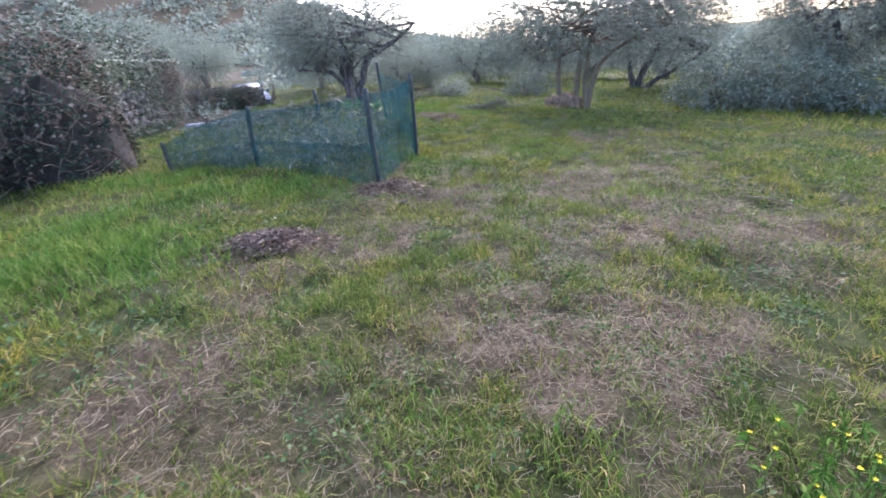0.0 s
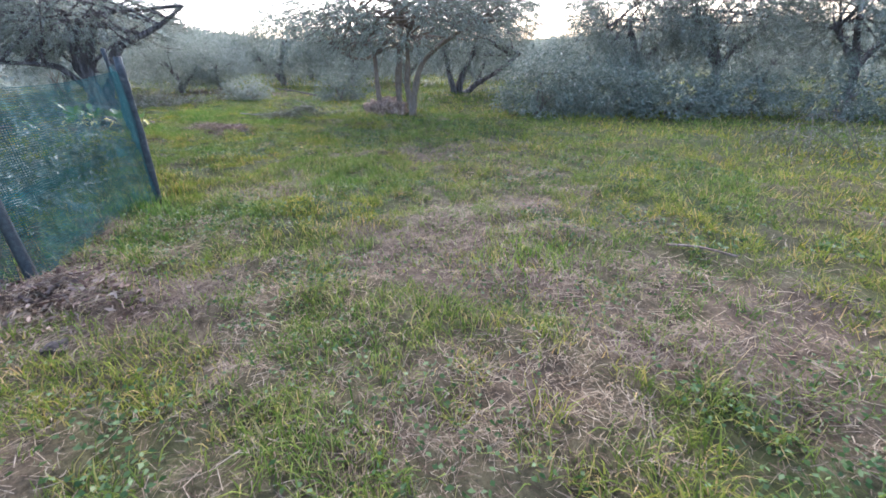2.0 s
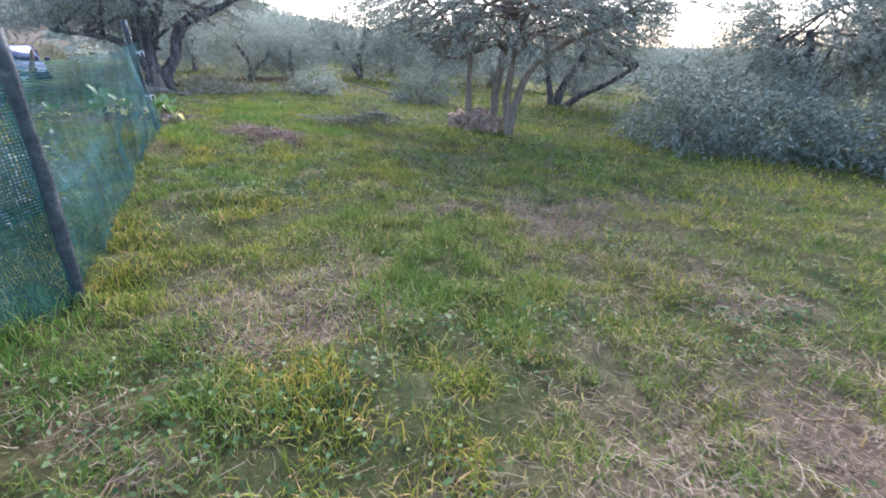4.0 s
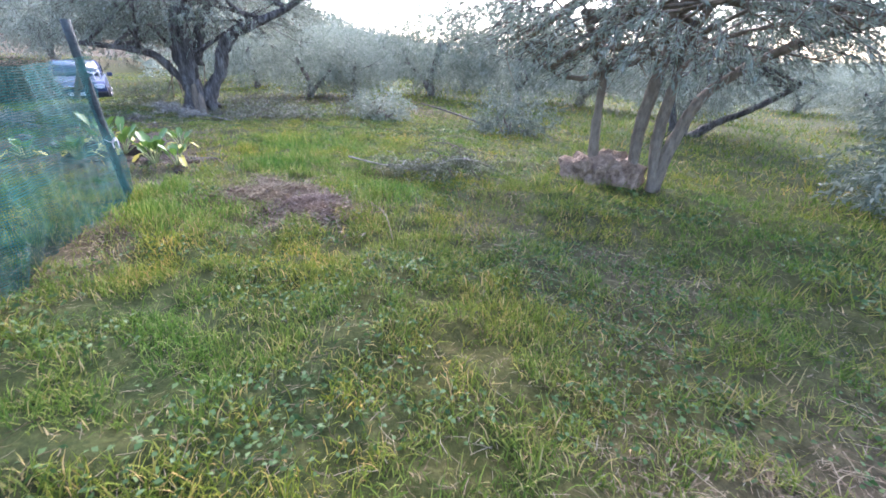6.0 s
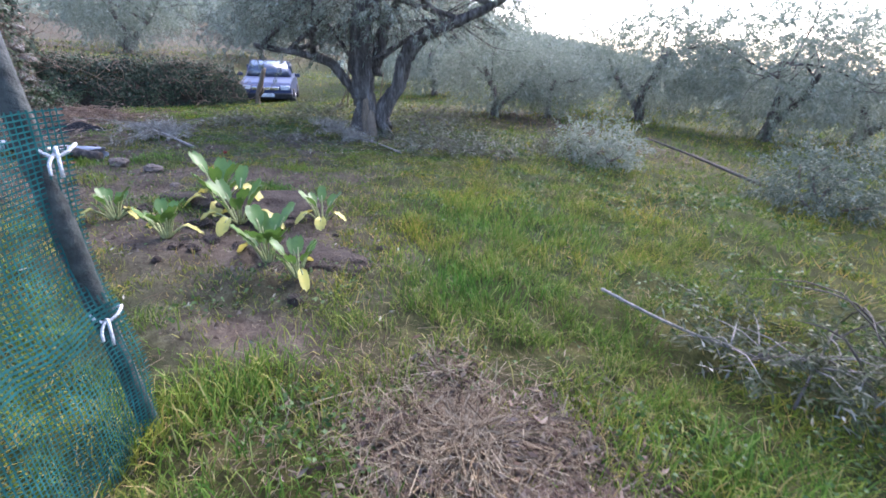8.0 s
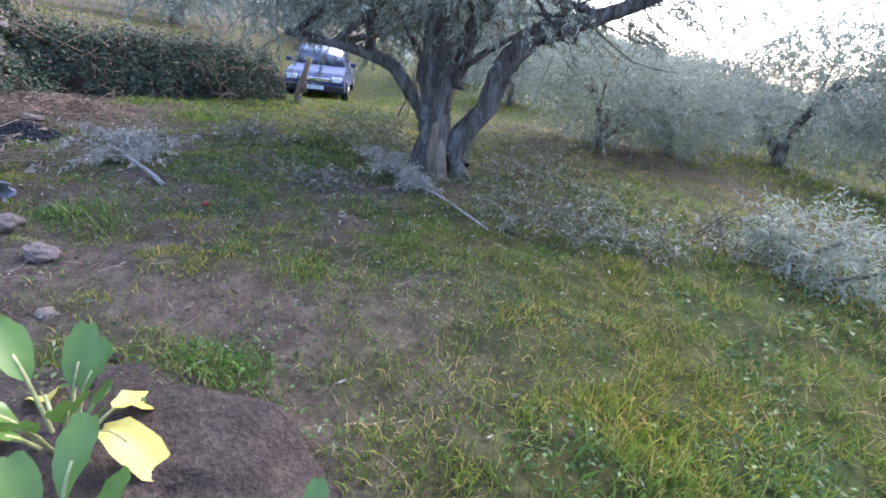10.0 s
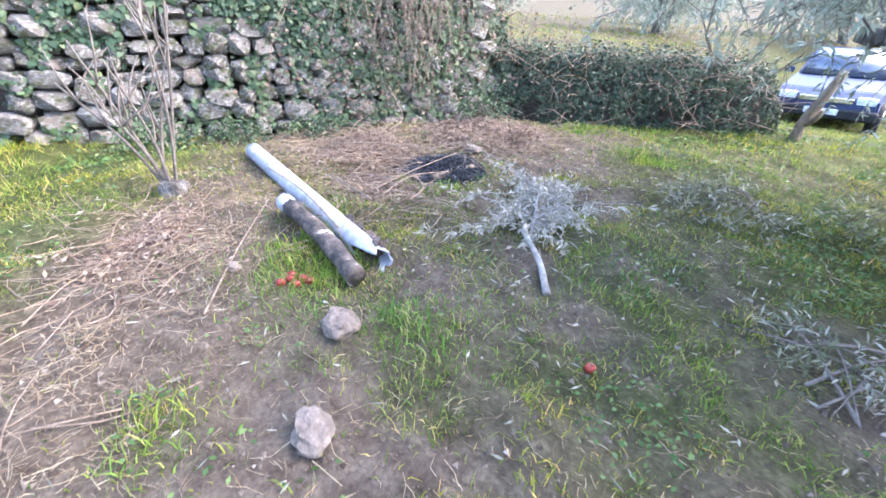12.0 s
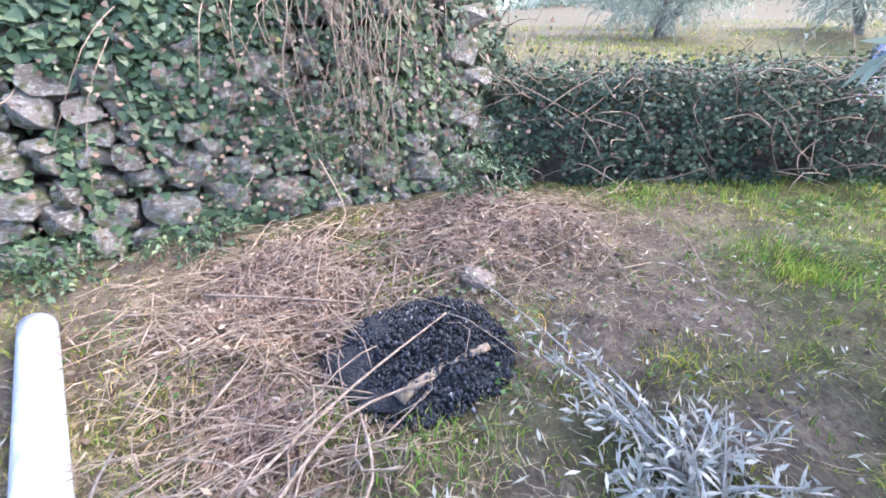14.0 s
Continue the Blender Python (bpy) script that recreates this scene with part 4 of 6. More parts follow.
# ---- the many-stemmed olive with its root burl ----
Z2 = float(ground(3.6, 13.1))
tree2 = olive_tree("olive_tree", (3.6, 13.1, Z2), [
    ([(3.62, 13.05, Z2 - 0.1), (3.60, 13.03, 0.2), (3.68, 13.0, 0.8), (3.75, 12.95, 1.4), (3.6, 13.1, 2.2)], 0.075, 0.05),
    ([(3.85, 12.92, Z2 - 0.1), (3.80, 12.93, 0.2), (3.85, 12.9, 0.75), (3.9, 12.85, 1.3), (4.3, 12.7, 2.1)], 0.065, 0.045),
    ([(3.88, 12.95, Z2 - 0.05), (4.0, 12.85, 0.3), (4.25, 12.75, 0.8), (4.9, 12.5, 1.25), (5.7, 12.2, 1.5)], 0.075, 0.04),
    ([(3.2, 13.3, Z2), (3.17, 13.3, 0.4), (3.15, 13.3, 1.0), (2.9, 13.5, 1.6)], 0.065, 0.04),
    ([(3.2, 13.3, 0.95), (2.95, 13.45, 0.85), (2.6, 13.6, 0.95), (2.2, 13.8, 1.3)], 0.045, 0.02)],
    (4.05, 13.0, 1.95), (2.7, 2.2, 1.15), 2700, 14, 0.072, "grey-green olive tree with several pale leaning stems", seed=4, links=40, trunk_mat=M_PALEBARK, gap=0.38, low=-0.8)
for k, (c, r) in enumerate((((3.05, 13.38, Z2 + 0.12), (0.24, 0.2, 0.24)), ((3.3, 13.25, Z2 + 0.12), (0.24, 0.2, 0.30)), ((3.55, 13.12, Z2 + 0.05), (0.22, 0.2, 0.26)), ((3.45, 13.3, Z2 + 0.1), (0.3, 0.22, 0.28)))):
    part("root_burl", blob(c, r, 3, 0.38, 11 + k), M_BURL, tree2, "knotty brown root burl")

# second tree behind it
Z3 = float(ground(7.4, 18.3))
olive_tree("olive_tree", (7.4, 18.3, Z3), [
    ([(7.3, 18.3, Z3 - 0.1), (7.5, 18.3, 0.0), (7.9, 18.2, 0.7), (8.3, 18.1, 1.6)], 0.13, 0.07),
    ([(7.5, 18.3, Z3 - 0.1), (8.1, 18.2, -0.3), (8.9, 18.0, 0.1), (9.6, 17.8, 0.6)], 0.11, 0.05),
    ([(7.2, 18.3, Z3 - 0.1), (7.0, 18.4, 0.2), (6.9, 18.4, 1.0), (6.6, 18.5, 1.8)], 0.11, 0.06)],
    (7.7, 18.2, 1.8), (2.6, 2.2, 1.5), 2100, 12, 0.1, "spreading olive tree with dark leaning stems", seed=6, links=24)

# dark bushes and trees on the east edge
for k, (x, y, rx, ry, h, n) in enumerate(((7.0, 12.2, 1.1, 0.9, 0.95, 620), (8.5, 11.7, 1.2, 0.9, 0.85, 620), (10.3, 11.2, 1.3, 1.0, 0.75, 560), (12.2, 11.0, 1.3, 1.0, 0.7, 460), (9.2, 13.5, 1.5, 1.2, 1.2, 500), (14.0, 9.6, 1.5, 1.2, 0.9, 420))):
    z = float(ground(x, y))
    bush("bush", (x, y, z), (x, y, z + h * 0.62), (rx, ry, h * 0.85), n, 12, 0.10, M_DARKBUSH, "dense dark grey-green bush at the field edge", "bush", 60 + k, 6, 0.25, 0.3, "bushes along the field edge")
for k, (x, y, hh, r) in enumerate(((10.8, 13.2, 2.4, 2.2), (13.2, 12.6, 2.6, 2.3), (15.8, 10.5, 2.5, 2.2))):
    z = float(ground(x, y))
    olive_tree("olive_tree", (x, y, z), [
        ([(x, y, z - 0.1), (x + 0.1, y, z + 0.7), (x - 0.1, y, z + 1.4), (x - 0.5, y, z + 2.4)], 0.13, 0.07),
        ([(x, y, z + 0.9), (x + 0.5, y, z + 1.5), (x + 1.2, y - 0.1, z + 1.9), (x + 1.8, y - 0.2, z + 2.3)], 0.09, 0.04),
        ([(x, y, z + 1.1), (x - 0.4, y + 0.1, z + 1.6), (x - 1.0, y + 0.2, z + 2.2)], 0.08, 0.04)],
        (x, y, z + 0.9 + hh * 0.72), (r, r * 0.9, hh * 0.66), 2100, 12, 0.1, "tall olive tree with a thin open crown", seed=70 + k, links=24, gap=0.38)

# ---- cut branches lying about ----
for k, (x, y, rx, ry, h, n, sv, lab) in enumerate((
        (8.6, 6.7, 1.1, 0.9, 0.5, 420, 0.15, "grey heap of cut olive branches in the grass"),
        (1.2, 13.0, 0.75, 0.55, 0.36, 190, 0.05, "cut olive branch with leaves lying in the grass"),
        (-4.75, 18.05, 0.75, 0.5, 0.5, 420, 0.45, "heap of cut olive branches beside the old trunk"),
        (-2.5, 17.9, 0.95, 0.6, 0.36, 420, 0.5, "grey heap of cut olive branches beside the old trunk"),
        (-2.1, 16.85, 0.6, 0.4, 0.25, 320, 0.7, "silvery cut olive twigs lying on the ground"),
        (-1.35, 16.95, 0.4, 0.3, 0.2, 160, 0.7, "small heap of silvery olive twigs"),
        (-0.5, 17.6, 0.55, 0.45, 0.45, 260, 0.6, "upright heap of silvery olive cuttings"),
        (-4.3, 16.45, 0.32, 0.22, 0.10, 120, 0.9, "few silvery olive twigs on bare soil"),
        (-5.9, 17.35, 0.45, 0.32, 0.20, 240, 0.85, "silvery heap of olive twigs on the grass"),
        (-3.0, 19.2, 0.9, 0.6, 0.4, 320, 0.4, "grey heap of cut olive branches behind the trunk"))):
    brush_pile(x, y, rx, ry, h, int(n * 0.72), lab, sv * 0.5, 80 + k)
for k, (x, y, rx, ry, h, n) in enumerate(((0.15, 17.6, 0.6, 0.55, 0.55, 360), (2.9, 17.0, 0.85, 0.7, 0.7, 560))):
    z = float(ground(x, y))
    bush("bush", (x, y, z), (x, y, z + h * 0.45), (rx, ry, h * 0.7), n, 12, 0.07, M_OLIVE if k == 0 else M_DARKBUSH, "low grey-green olive bush standing in the grass", "bush", 95 + k, 6, 0.25, 0.26)


def leafy_branch(name, pts, r0, leaf_from, n, label, spread, leaf=0.06, seed=1, mat=None):
    """One cut branch: a bare butt and silvery leaves towards its tip."""
    pts = [(x, y, float(ground(x, y)) + dz) for x, y, dz in pts]
    b = thing(name, *pts[0], label, "branch")
    line = bez(pts, 24)
    g = Geo()
    g.tube(line, np.linspace(r0, r0 * 0.3, 24), 8, 0.1)
    part("stem", g.mesh("stem", True), M_GREYTWIG, b)
    gl = Geo()
    k0 = int(24 * leaf_from)
    for _ in range(n // 9):
        a = line[rng.randint(k0, 24)]
        e = a + np.array([rng.randn() * spread, rng.randn() * spread, abs(rng.randn()) * spread * 0.17])
        e[2] = max(e[2], float(ground(e[0], e[1])) + 0.02)
        gt = Geo()
        gt.tube(bez([a, (a + e) / 2 + (0, 0, 0.04), e], 5), np.linspace(0.006, 0.002, 5), 4, 0)
        part("twig", gt.mesh("twig"), M_GREYTWIG, b)
        m = 9
        t = rng.rand(m)[:, None]
        c = a + (e - a) * t
        sprays(gl, None, c, (np.repeat((e - a)[None], m, 0) + rng.randn(m, 3) * spread * 0.5) * (1, 1, 0.45), 0.12, leaf, 7, 0.2, 0.1)
    part("leaves", gl.mesh("leaves"), mat or M_PALELEAF, b, "narrow silvery leaves", "stuff")
    return b


leafy_branch("cut_branch", [(-5.12, 15.42, 0.02), (-5.4, 15.5, 0.05), (-5.68, 15.52, 0.09), (-5.85, 15.66, 0.08), (-6.15, 15.86, 0.07), (-6.35, 16.0, 0.05)], 0.022, 0.56, 380, "cut olive branch with silvery leaves on bare soil", 0.34, 0.065)
leafy_branch("cut_branch", [(-2.5, 16.36, 0.03), (-3.1, 16.75, 0.05), (-3.6, 17.05, 0.10), (-4.1, 17.35, 0.22)], 0.014, 0.55, 330, "long thin olive branch with silvery leaves", 0.17)
leafy_branch("cut_branch", [(0.07, 13.15, 0.1), (0.5, 12.9, 0.08), (1.0, 12.8, 0.12), (1.5, 12.75, 0.25)], 0.011, 0.4, 230, "long cut olive branch lying in the grass", 0.2, 0.055, mat=M_CUTLEAF)

# ---- the vegetable bed ----
for k, (x, y, r, h) in enumerate(((-2.8, 13.6, 0.65, 0.10), (-1.9, 12.95, 0.5, 0.07))):
    z = float(ground(x, y))
    whole("soil_mound", blob((x, y, z - 0.02), (r, r * 0.6, h), 4, 0.25, 20 + k), M_SOIL, "low mound of dug brown soil", "soil")


for k in range(34):
    x, y = -2.5 + rng.randn() * 0.6, 13.05 + rng.randn() * 0.35
    r = 0.025 + 0.045 * rng.rand() ** 2
    whole("clod", blob((x, y, float(ground(x, y)) + r * 0.3), (r, r * (0.7 + 0.5 * rng.rand()), r * 0.65), 2, 0.35, 400 + k), M_SOIL, "brown clod of dug soil in the bed", "clod", "", "clods in the bed")


def chard(x, y, n, size, yellow, seed):
    """A chard plant: broad ribbed leaves on pale stalks, the old ones yellow and hanging."""
    z = float(ground(x, y)) + 0.04
    b = thing("chard_plant", x, y, z, "leafy chard plant with pale stalks and yellowing leaves" if yellow else "leafy green chard plant in brown soil", "plant", "chard plants in the bed")
    for k in range(n):
        old = k < yellow
        az = k * 2.4 + seed + rng.rand() * 0.5
        L, W = size * (0.8 + 0.5 * rng.rand()), size * (0.3 + 0.12 * rng.rand())
        rise = 0.35 + 0.25 * rng.rand() if old else 0.6 + 0.45 * rng.rand()
        d = np.array([np.cos(az), np.sin(az), 0])
        base = np.array([x, y, z - 0.03]) + d * 0.02
        mid = base + d * L * (0.45 if old else 0.25) + np.array([0, 0, L * rise * 0.75])
        end = mid + d * L * (0.45 if old else 0.3) + np.array([0, 0, -L * 0.35 if old else L * 0.35])
        line = bez([base, mid, end], 15)
        g = Geo()
        g.tube(line[:10], np.linspace(0.009, 0.005, 10), 6, 0)
        stalk = part("stalk", g.mesh("stalk", True), M_STALK, b)
        s = np.array([-d[1], d[0], 0])
        rows, v = line[6:], []
        m = len(rows)
        for i, p in enumerate(rows):
            w = W / 2 * math.sin(math.pi * min(0.97, (i + 0.35) / m)) ** 0.7
            for j in (-1, -0.5, 0, 0.5, 1):
                v.append(p + s * w * j + np.array([0, 0, 0.16 * W * abs(j) + 0.07 * W * abs(j) * math.sin(2.3 * i + 3 * j + seed)]))
        q = [(i * 5 + j, i * 5 + j + 1, (i + 1) * 5 + j + 1, (i + 1) * 5 + j) for i in range(m - 1) for j in range(4)]
        g = Geo()
        g.add(v, q)
        part("leaf", g.mesh("leaf", True), M_YELLOW if old else M_CHARD, b, "yellow drooping leaf" if old else "")
    return b


for k, (x, y, n, size, yl) in enumerate(((-2.98, 13.47, 9, 0.28, 4), (-2.6, 13.22, 8, 0.26, 4), (-2.0, 12.75, 9, 0.24, 0), (-2.05, 13.5, 6, 0.19, 3), (-1.7, 12.62, 6, 0.17, 1), (-2.8, 12.75, 9, 0.19, 1), (-3.5, 12.95, 7, 0.18, 2))):
    chard(x, y, n + 5, size * 1.12, yl + 1, k * 1.3)

# ---- the old olive by the hedge ----
OX, OY = -3.65, 17.95
ZO = float(ground(OX, OY))
old = olive_tree("old_olive_tree", (OX, OY, ZO), [
    ([(OX - 0.05, OY, ZO - 0.1), (-3.72, 17.9, 0.35), (-3.78, 17.88, 0.75), (-3.8, 17.86, 1.3), (-3.7, 17.9, 2.1)], 0.20, 0.16),
    ([(-3.55, 17.97, 0.1), (-3.42, 18.0, 0.42), (-3.22, 18.07, 0.72), (-3.1, 18.1, 1.15), (-2.85, 18.15, 1.5), (-2.3, 18.3, 1.75), (-1.7, 18.5, 2.05), (-1.1, 18.7, 2.5)], 0.17, 0.05),
    ([(-3.85, 17.86, 0.45), (-4.0, 17.8, 0.72), (-4.3, 17.68, 1.08), (-4.8, 17.5, 1.2), (-5.4, 17.3, 1.28)], 0.085, 0.045),
    ([(-3.7, 18.1, 0.9), (-3.6, 18.3, 1.5), (-3.3, 18.6, 2.3)], 0.13, 0.08)],
    (-3.9, 18.8, 2.5), (2.9, 2.4, 1.55), 3300, 14, 0.075, "old gnarled olive tree with a split twisted trunk", seed=8, links=46, gap=0.33, low=-0.6)
for k, (dx, dy, L, r) in enumerate(((-0.30, -0.12, 0.34, 0.10), (-0.12, -0.26, 0.42, 0.10), (0.12, -0.24, 0.5, 0.09), (0.30, -0.08, 0.36, 0.09), (-0.02, -0.2, 0.9, 0.075), (-0.2, -0.2, 0.75, 0.07))):
    g = Geo()
    a = np.array([OX + dx * 1.25, OY + dy * 1.25, ZO - 0.06])
    e = np.array([OX + dx * 0.35 - 0.04, OY + dy * 0.45, ZO + L])
    g.tube(bez([a, a * 0.5 + e * 0.5 + np.array([dx, dy, 0]) * 0.12, e], 8), np.linspace(r * 1.25, r * 0.6, 8), 9, 0.16)
    part("root", g.mesh("root", True), M_BARK if k % 2 else M_PALEBARK, old, "ribbed root flare")
# hanging low foliage of the old olive on the hedge side
gl, gt = Geo(), Geo()
q = np.array([-5.3, 18.3, 1.66]) + rng.randn(620, 3) * np.array([0.95, 0.8, 0.26])
sprays(gl, gt, q, rng.randn(620, 3) * 0.6 + np.array([-0.3, 0, -0.4]), 0.3, 0.07, 14)
part("low_foliage", gl.mesh("low_foliage"), M_OLIVE, old, "", "stuff")
part("low_twig_mass", gt.mesh("low_twig_mass"), M_TWIG, old, "", "stuff")

# ---- leaning poles beyond the trunk ----
for k, (x, y, lx, ly, h) in enumerate(((-5.75, 20.6, 0.5, 0.1, 0.95), (-5.6, 20.75, 0.05, 0.1, 1.0), (-5.35, 20.8, -0.15, 0.0, 0.95), (-5.2, 20.7, -0.45, 0.1, 0.9), (-5.05, 20.9, -0.2, -0.1, 0.8), (-4.85, 20.9, 0.1, 0.1, 0.85))):
    g = Geo()
    z = float(ground(x, y))
    g.tube(bez([(x, y, z - 0.05), (x + lx * 0.5, y + ly * 0.5, z + h * 0.52), (x + lx, y + ly, z + h)], 6), np.linspace(0.018, 0.012, 6), 6, 0.08)
    tagged(whole("garden_stake", g.mesh("stake", True), M_DRYVINE, "thin brown wooden stake leaning beside others", "stake"), "", "", "leaning stakes")

# ---- the car half hidden by the hedge ----
def car(x, y, yaw):
    z = float(gz(x, y)) + 0.0
    c = thing("car", x, y, z, "parked blue car, half hidden behind the hedge", "car")
    m = pose(x, y, z, 0, 0, yaw)

    def profile(pts, y0, y1, inset=0.0):
        """A body shell from a side outline, pulled in towards the top."""
        bm = bmesh.new()
        rings = []
        for yy, s in ((y0, 1), (y1, -1)):
            rings.append([bm.verts.new((px_, yy + s * tuck, pz_)) for px_, pz_, tuck in pts])
        n = len(pts)
        bm.faces.new(rings[0][::-1])
        bm.faces.new(rings[1])
        for i in range(n):
            bm.faces.new((rings[0][i], rings[0][(i + 1) % n], rings[1][(i + 1) % n], rings[1][i]))
        bmesh.ops.recalc_face_normals(bm, faces=list(bm.faces))
        bmesh.ops.bevel(bm, geom=list(bm.edges), offset=0.03, segments=2, affect="EDGES")
        bm.transform(m)
        me = bpy.data.meshes.new("shell")
        bm.to_mesh(me)
        bm.free()
        return me

    def block(cx, cy, cz, sx, sy, sz, bevel=0.015):
        me = boxes([((cx, cy, cz), (sx, sy, sz))], bevel)
        me.transform(m)
        return me

    part("body", profile([(-2.05, 0.32, 0), (-2.1, 0.75, 0.03), (-1.95, 0.92, 0.06), (0.75, 0.93, 0.06), (1.85, 0.80, 0.08), (2.08, 0.68, 0.08), (2.1, 0.32, 0.05)], -0.83, 0.83), M_CARBODY, c, "blue painted body")
    part("cabin", profile([(-1.75, 0.9, 0.08), (-1.35, 1.36, 0.2), (-0.1, 1.42, 0.2), (0.75, 0.92, 0.09)], -0.83, 0.83), M_CARBODY, c)
    for s in (-1, 1):
        part("side_window", block(-0.55, s * 0.70, 1.13, 1.35, 0.07, 0.28), M_GLASS, c)
        part("headlight", block(2.03, s * 0.58, 0.66, 0.12, 0.28, 0.13), M_HEADLAMP, c, "clear headlight")
        part("mirror", block(0.45, s * 0.92, 0.98, 0.10, 0.16, 0.11), M_CARBODY, c)
        for wx in (-1.3, 1.32):
            g = Geo()
            g.tube([(wx, s * 0.66, 0.30), (wx, s * 0.70, 0.30), (wx, s * 0.82, 0.30), (wx, s * 0.855, 0.30)], [0.27, 0.30, 0.30, 0.26], 20)
            me = g.mesh("tyre", True)
            me.transform(m)
            w = part("wheel", me, M_RUBBER, c, "black tyre")
            g = Geo()
            g.tube([(wx, s * 0.80, 0.30), (wx, s * 0.862, 0.30)], [0.18, 0.17], 14)
            me = g.mesh("rim", True)
            me.transform(m)
            part("rim", me, M_CHROME, w, "grey wheel rim")
    g = Geo()
    v = [m @ Vector(p) for p in ((0.80, -0.68, 0.955), (0.80, 0.68, 0.955), (0.02, 0.56, 1.40), (0.02, -0.56, 1.40), (0.74, -0.68, 0.94), (0.74, 0.68, 0.94), (-0.04, 0.56, 1.385), (-0.04, -0.56, 1.385))]
    g.add([tuple(p) for p in v], [(0, 1, 2, 3), (7, 6, 5, 4), (0, 4, 5, 1), (1, 5, 6, 2), (2, 6, 7, 3), (3, 7, 4, 0)])
    part("windscreen", g.mesh("windscreen"), M_GLASS, c)
    part("bumper", block(2.1, 0, 0.42, 0.14, 1.6, 0.18, 0.03), M_RUBBER, c, "dark bumper")
    part("grille", block(2.08, 0, 0.64, 0.06, 0.8, 0.10), M_CHROME, c)
    part("number_plate", block(2.18, 0, 0.45, 0.02, 0.5, 0.10, 0.004), M_HEADLAMP, c, "pale number plate")


car(-10.75, 24.95, -59)

# ---- pale stump where the hedge ends ----
g = Geo()
zs = float(ground(-7.72, 20.2))
g.tube(bez([(-7.72, 20.2, zs - 0.08), (-7.7, 20.22, zs + 0.25), (-7.62, 20.3, zs + 0.55), (-7.6, 20.42, zs + 0.85)], 10), np.linspace(0.07, 0.045, 10), 9, 0.16)
g.tube(bez([(-7.69, 20.22, zs + 0.2), (-7.55, 20.2, zs + 0.32), (-7.5, 20.18, zs + 0.42)], 5), np.linspace(0.04, 0.02, 5), 7, 0.1)
whole("tree_stump", g.mesh("tree_stump", True), M_PALEBARK, "pale leaning dead trunk at the end of the hedge", "stump")

# ---- the stone wall ----
W0, W1 = np.array([-8.85, 11.0]), np.array([-9.45, 16.35])
wl = np.linalg.norm(W1 - W0)
wd = (W1 - W0) / wl
wn_ = np.array([wd[1], -wd[0]])
wall_yaw = math.degrees(math.atan2(wd[1], wd[0]))
core = boxes([((wl / 2, 0.33, 0.85), (wl, 0.5, 2.0))], 0.05)
core.transform(pose(W0[0], W0[1], 0, 0, 0, wall_yaw))
wall = whole("wall_west", core, M_EARTH, "dry stone retaining wall with earth joints and moss", "wall", "structure")

# ---- ivy and dry vines over the wall ----
def ivy_leaves(g, c, size, face):
    """Broad five-pointed leaves facing outward."""
    n = len(c)
    nrm = face + rng.randn(n, 3) * 0.38
    nrm /= np.linalg.norm(nrm, axis=1)[:, None]
    down = np.stack([rng.randn(n) * 0.5, rng.randn(n) * 0.5, -np.ones(n)], 1)
    s = np.cross(nrm, down)
    s /= np.linalg.norm(s, axis=1)[:, None]
    d = np.cross(s, nrm)
    k = (size * (0.6 + 0.8 * rng.rand(n)))[:, None]
    out = [c - d * 0.25 * k, c + s * 0.55 * k - d * 0.2 * k, c + s * 0.42 * k + d * 0.25 * k, c + d * 0.75 * k, c - s * 0.42 * k + d * 0.25 * k, c - s * 0.55 * k - d * 0.2 * k]
    mid = c + nrm * 0.06 * k
    v = np.stack([*out, mid], 1).reshape(-1, 3)
    i = (np.arange(n) * 7)[:, None]
    g.add(v, None, np.concatenate([i + np.array([[6, j, (j + 1) % 6]]) for j in range(6)]))


def wall_point(s, z, off):
    return np.stack([W0[0] + wd[0] * s + wn_[0] * off, W0[1] + wd[1] * s + wn_[1] * off, z], 1)


ivy = thing("ivy", -9.2, 14.5, 0.0, "glossy dark green ivy hanging over the stone wall", "ivy")
n = 26000
s, z = rng.rand(n) * wl, 0.05 + rng.rand(n) * 2.0
low = np.interp(s, [0, 2.0, 2.8, 3.4, 3.9, 4.5, 5.0, wl], [1.4, 1.4, 1.15, 0.78, 0.5, 0.4, 0.5, 0.2])
p = np.clip((z - low) / 0.25 + 0.5, 0, 1) * np.clip((vnoise(s, z, 0.28, 101) - 0.22) * 3.5, 0, 1)
p = np.maximum(p, 0.9 * np.exp(-((z - 0.12) / 0.14) ** 2) * np.clip((vnoise(s, z, 0.5, 102) - 0.42) * 4, 0, 1))
p = np.maximum(p, 0.8 * np.clip((vnoise(s, z, 0.22, 103) - 0.64) * 6, 0, 1))
p = p * np.where(s > 4.3, 0.55, 1)
k = rng.rand(n) < p
s, z = s[k], z[k]
g = Geo()
ivy_leaves(g, wall_point(s, z, 0.07 + 0.10 * rng.rand(len(s)) + 0.10 * np.clip(z - 1.0, 0, 1)), 0.058, np.array([wn_[0], wn_[1], 0.35]))
part("leaves", g.mesh("leaves"), M_IVY, ivy, "", "stuff")
g = Geo()
for _ in range(16):
    s0, z0 = 2.0 + rng.rand() * (wl - 2.0), 0.9 + rng.rand() * 1.0
    pts = [wall_point(np.array([s0 + rng.randn() * 0.06 * j]), np.array([max(0.05, z0 - 0.18 * j)]), 0.08 + 0.03 * rng.rand())[0] for j in range(6)]
    g.tube(bez(pts, 14), np.linspace(0.007, 0.003, 14), 5, 0.1)
part("vines", g.mesh("vines", True), M_DRYVINE, ivy, "brown ivy stems")

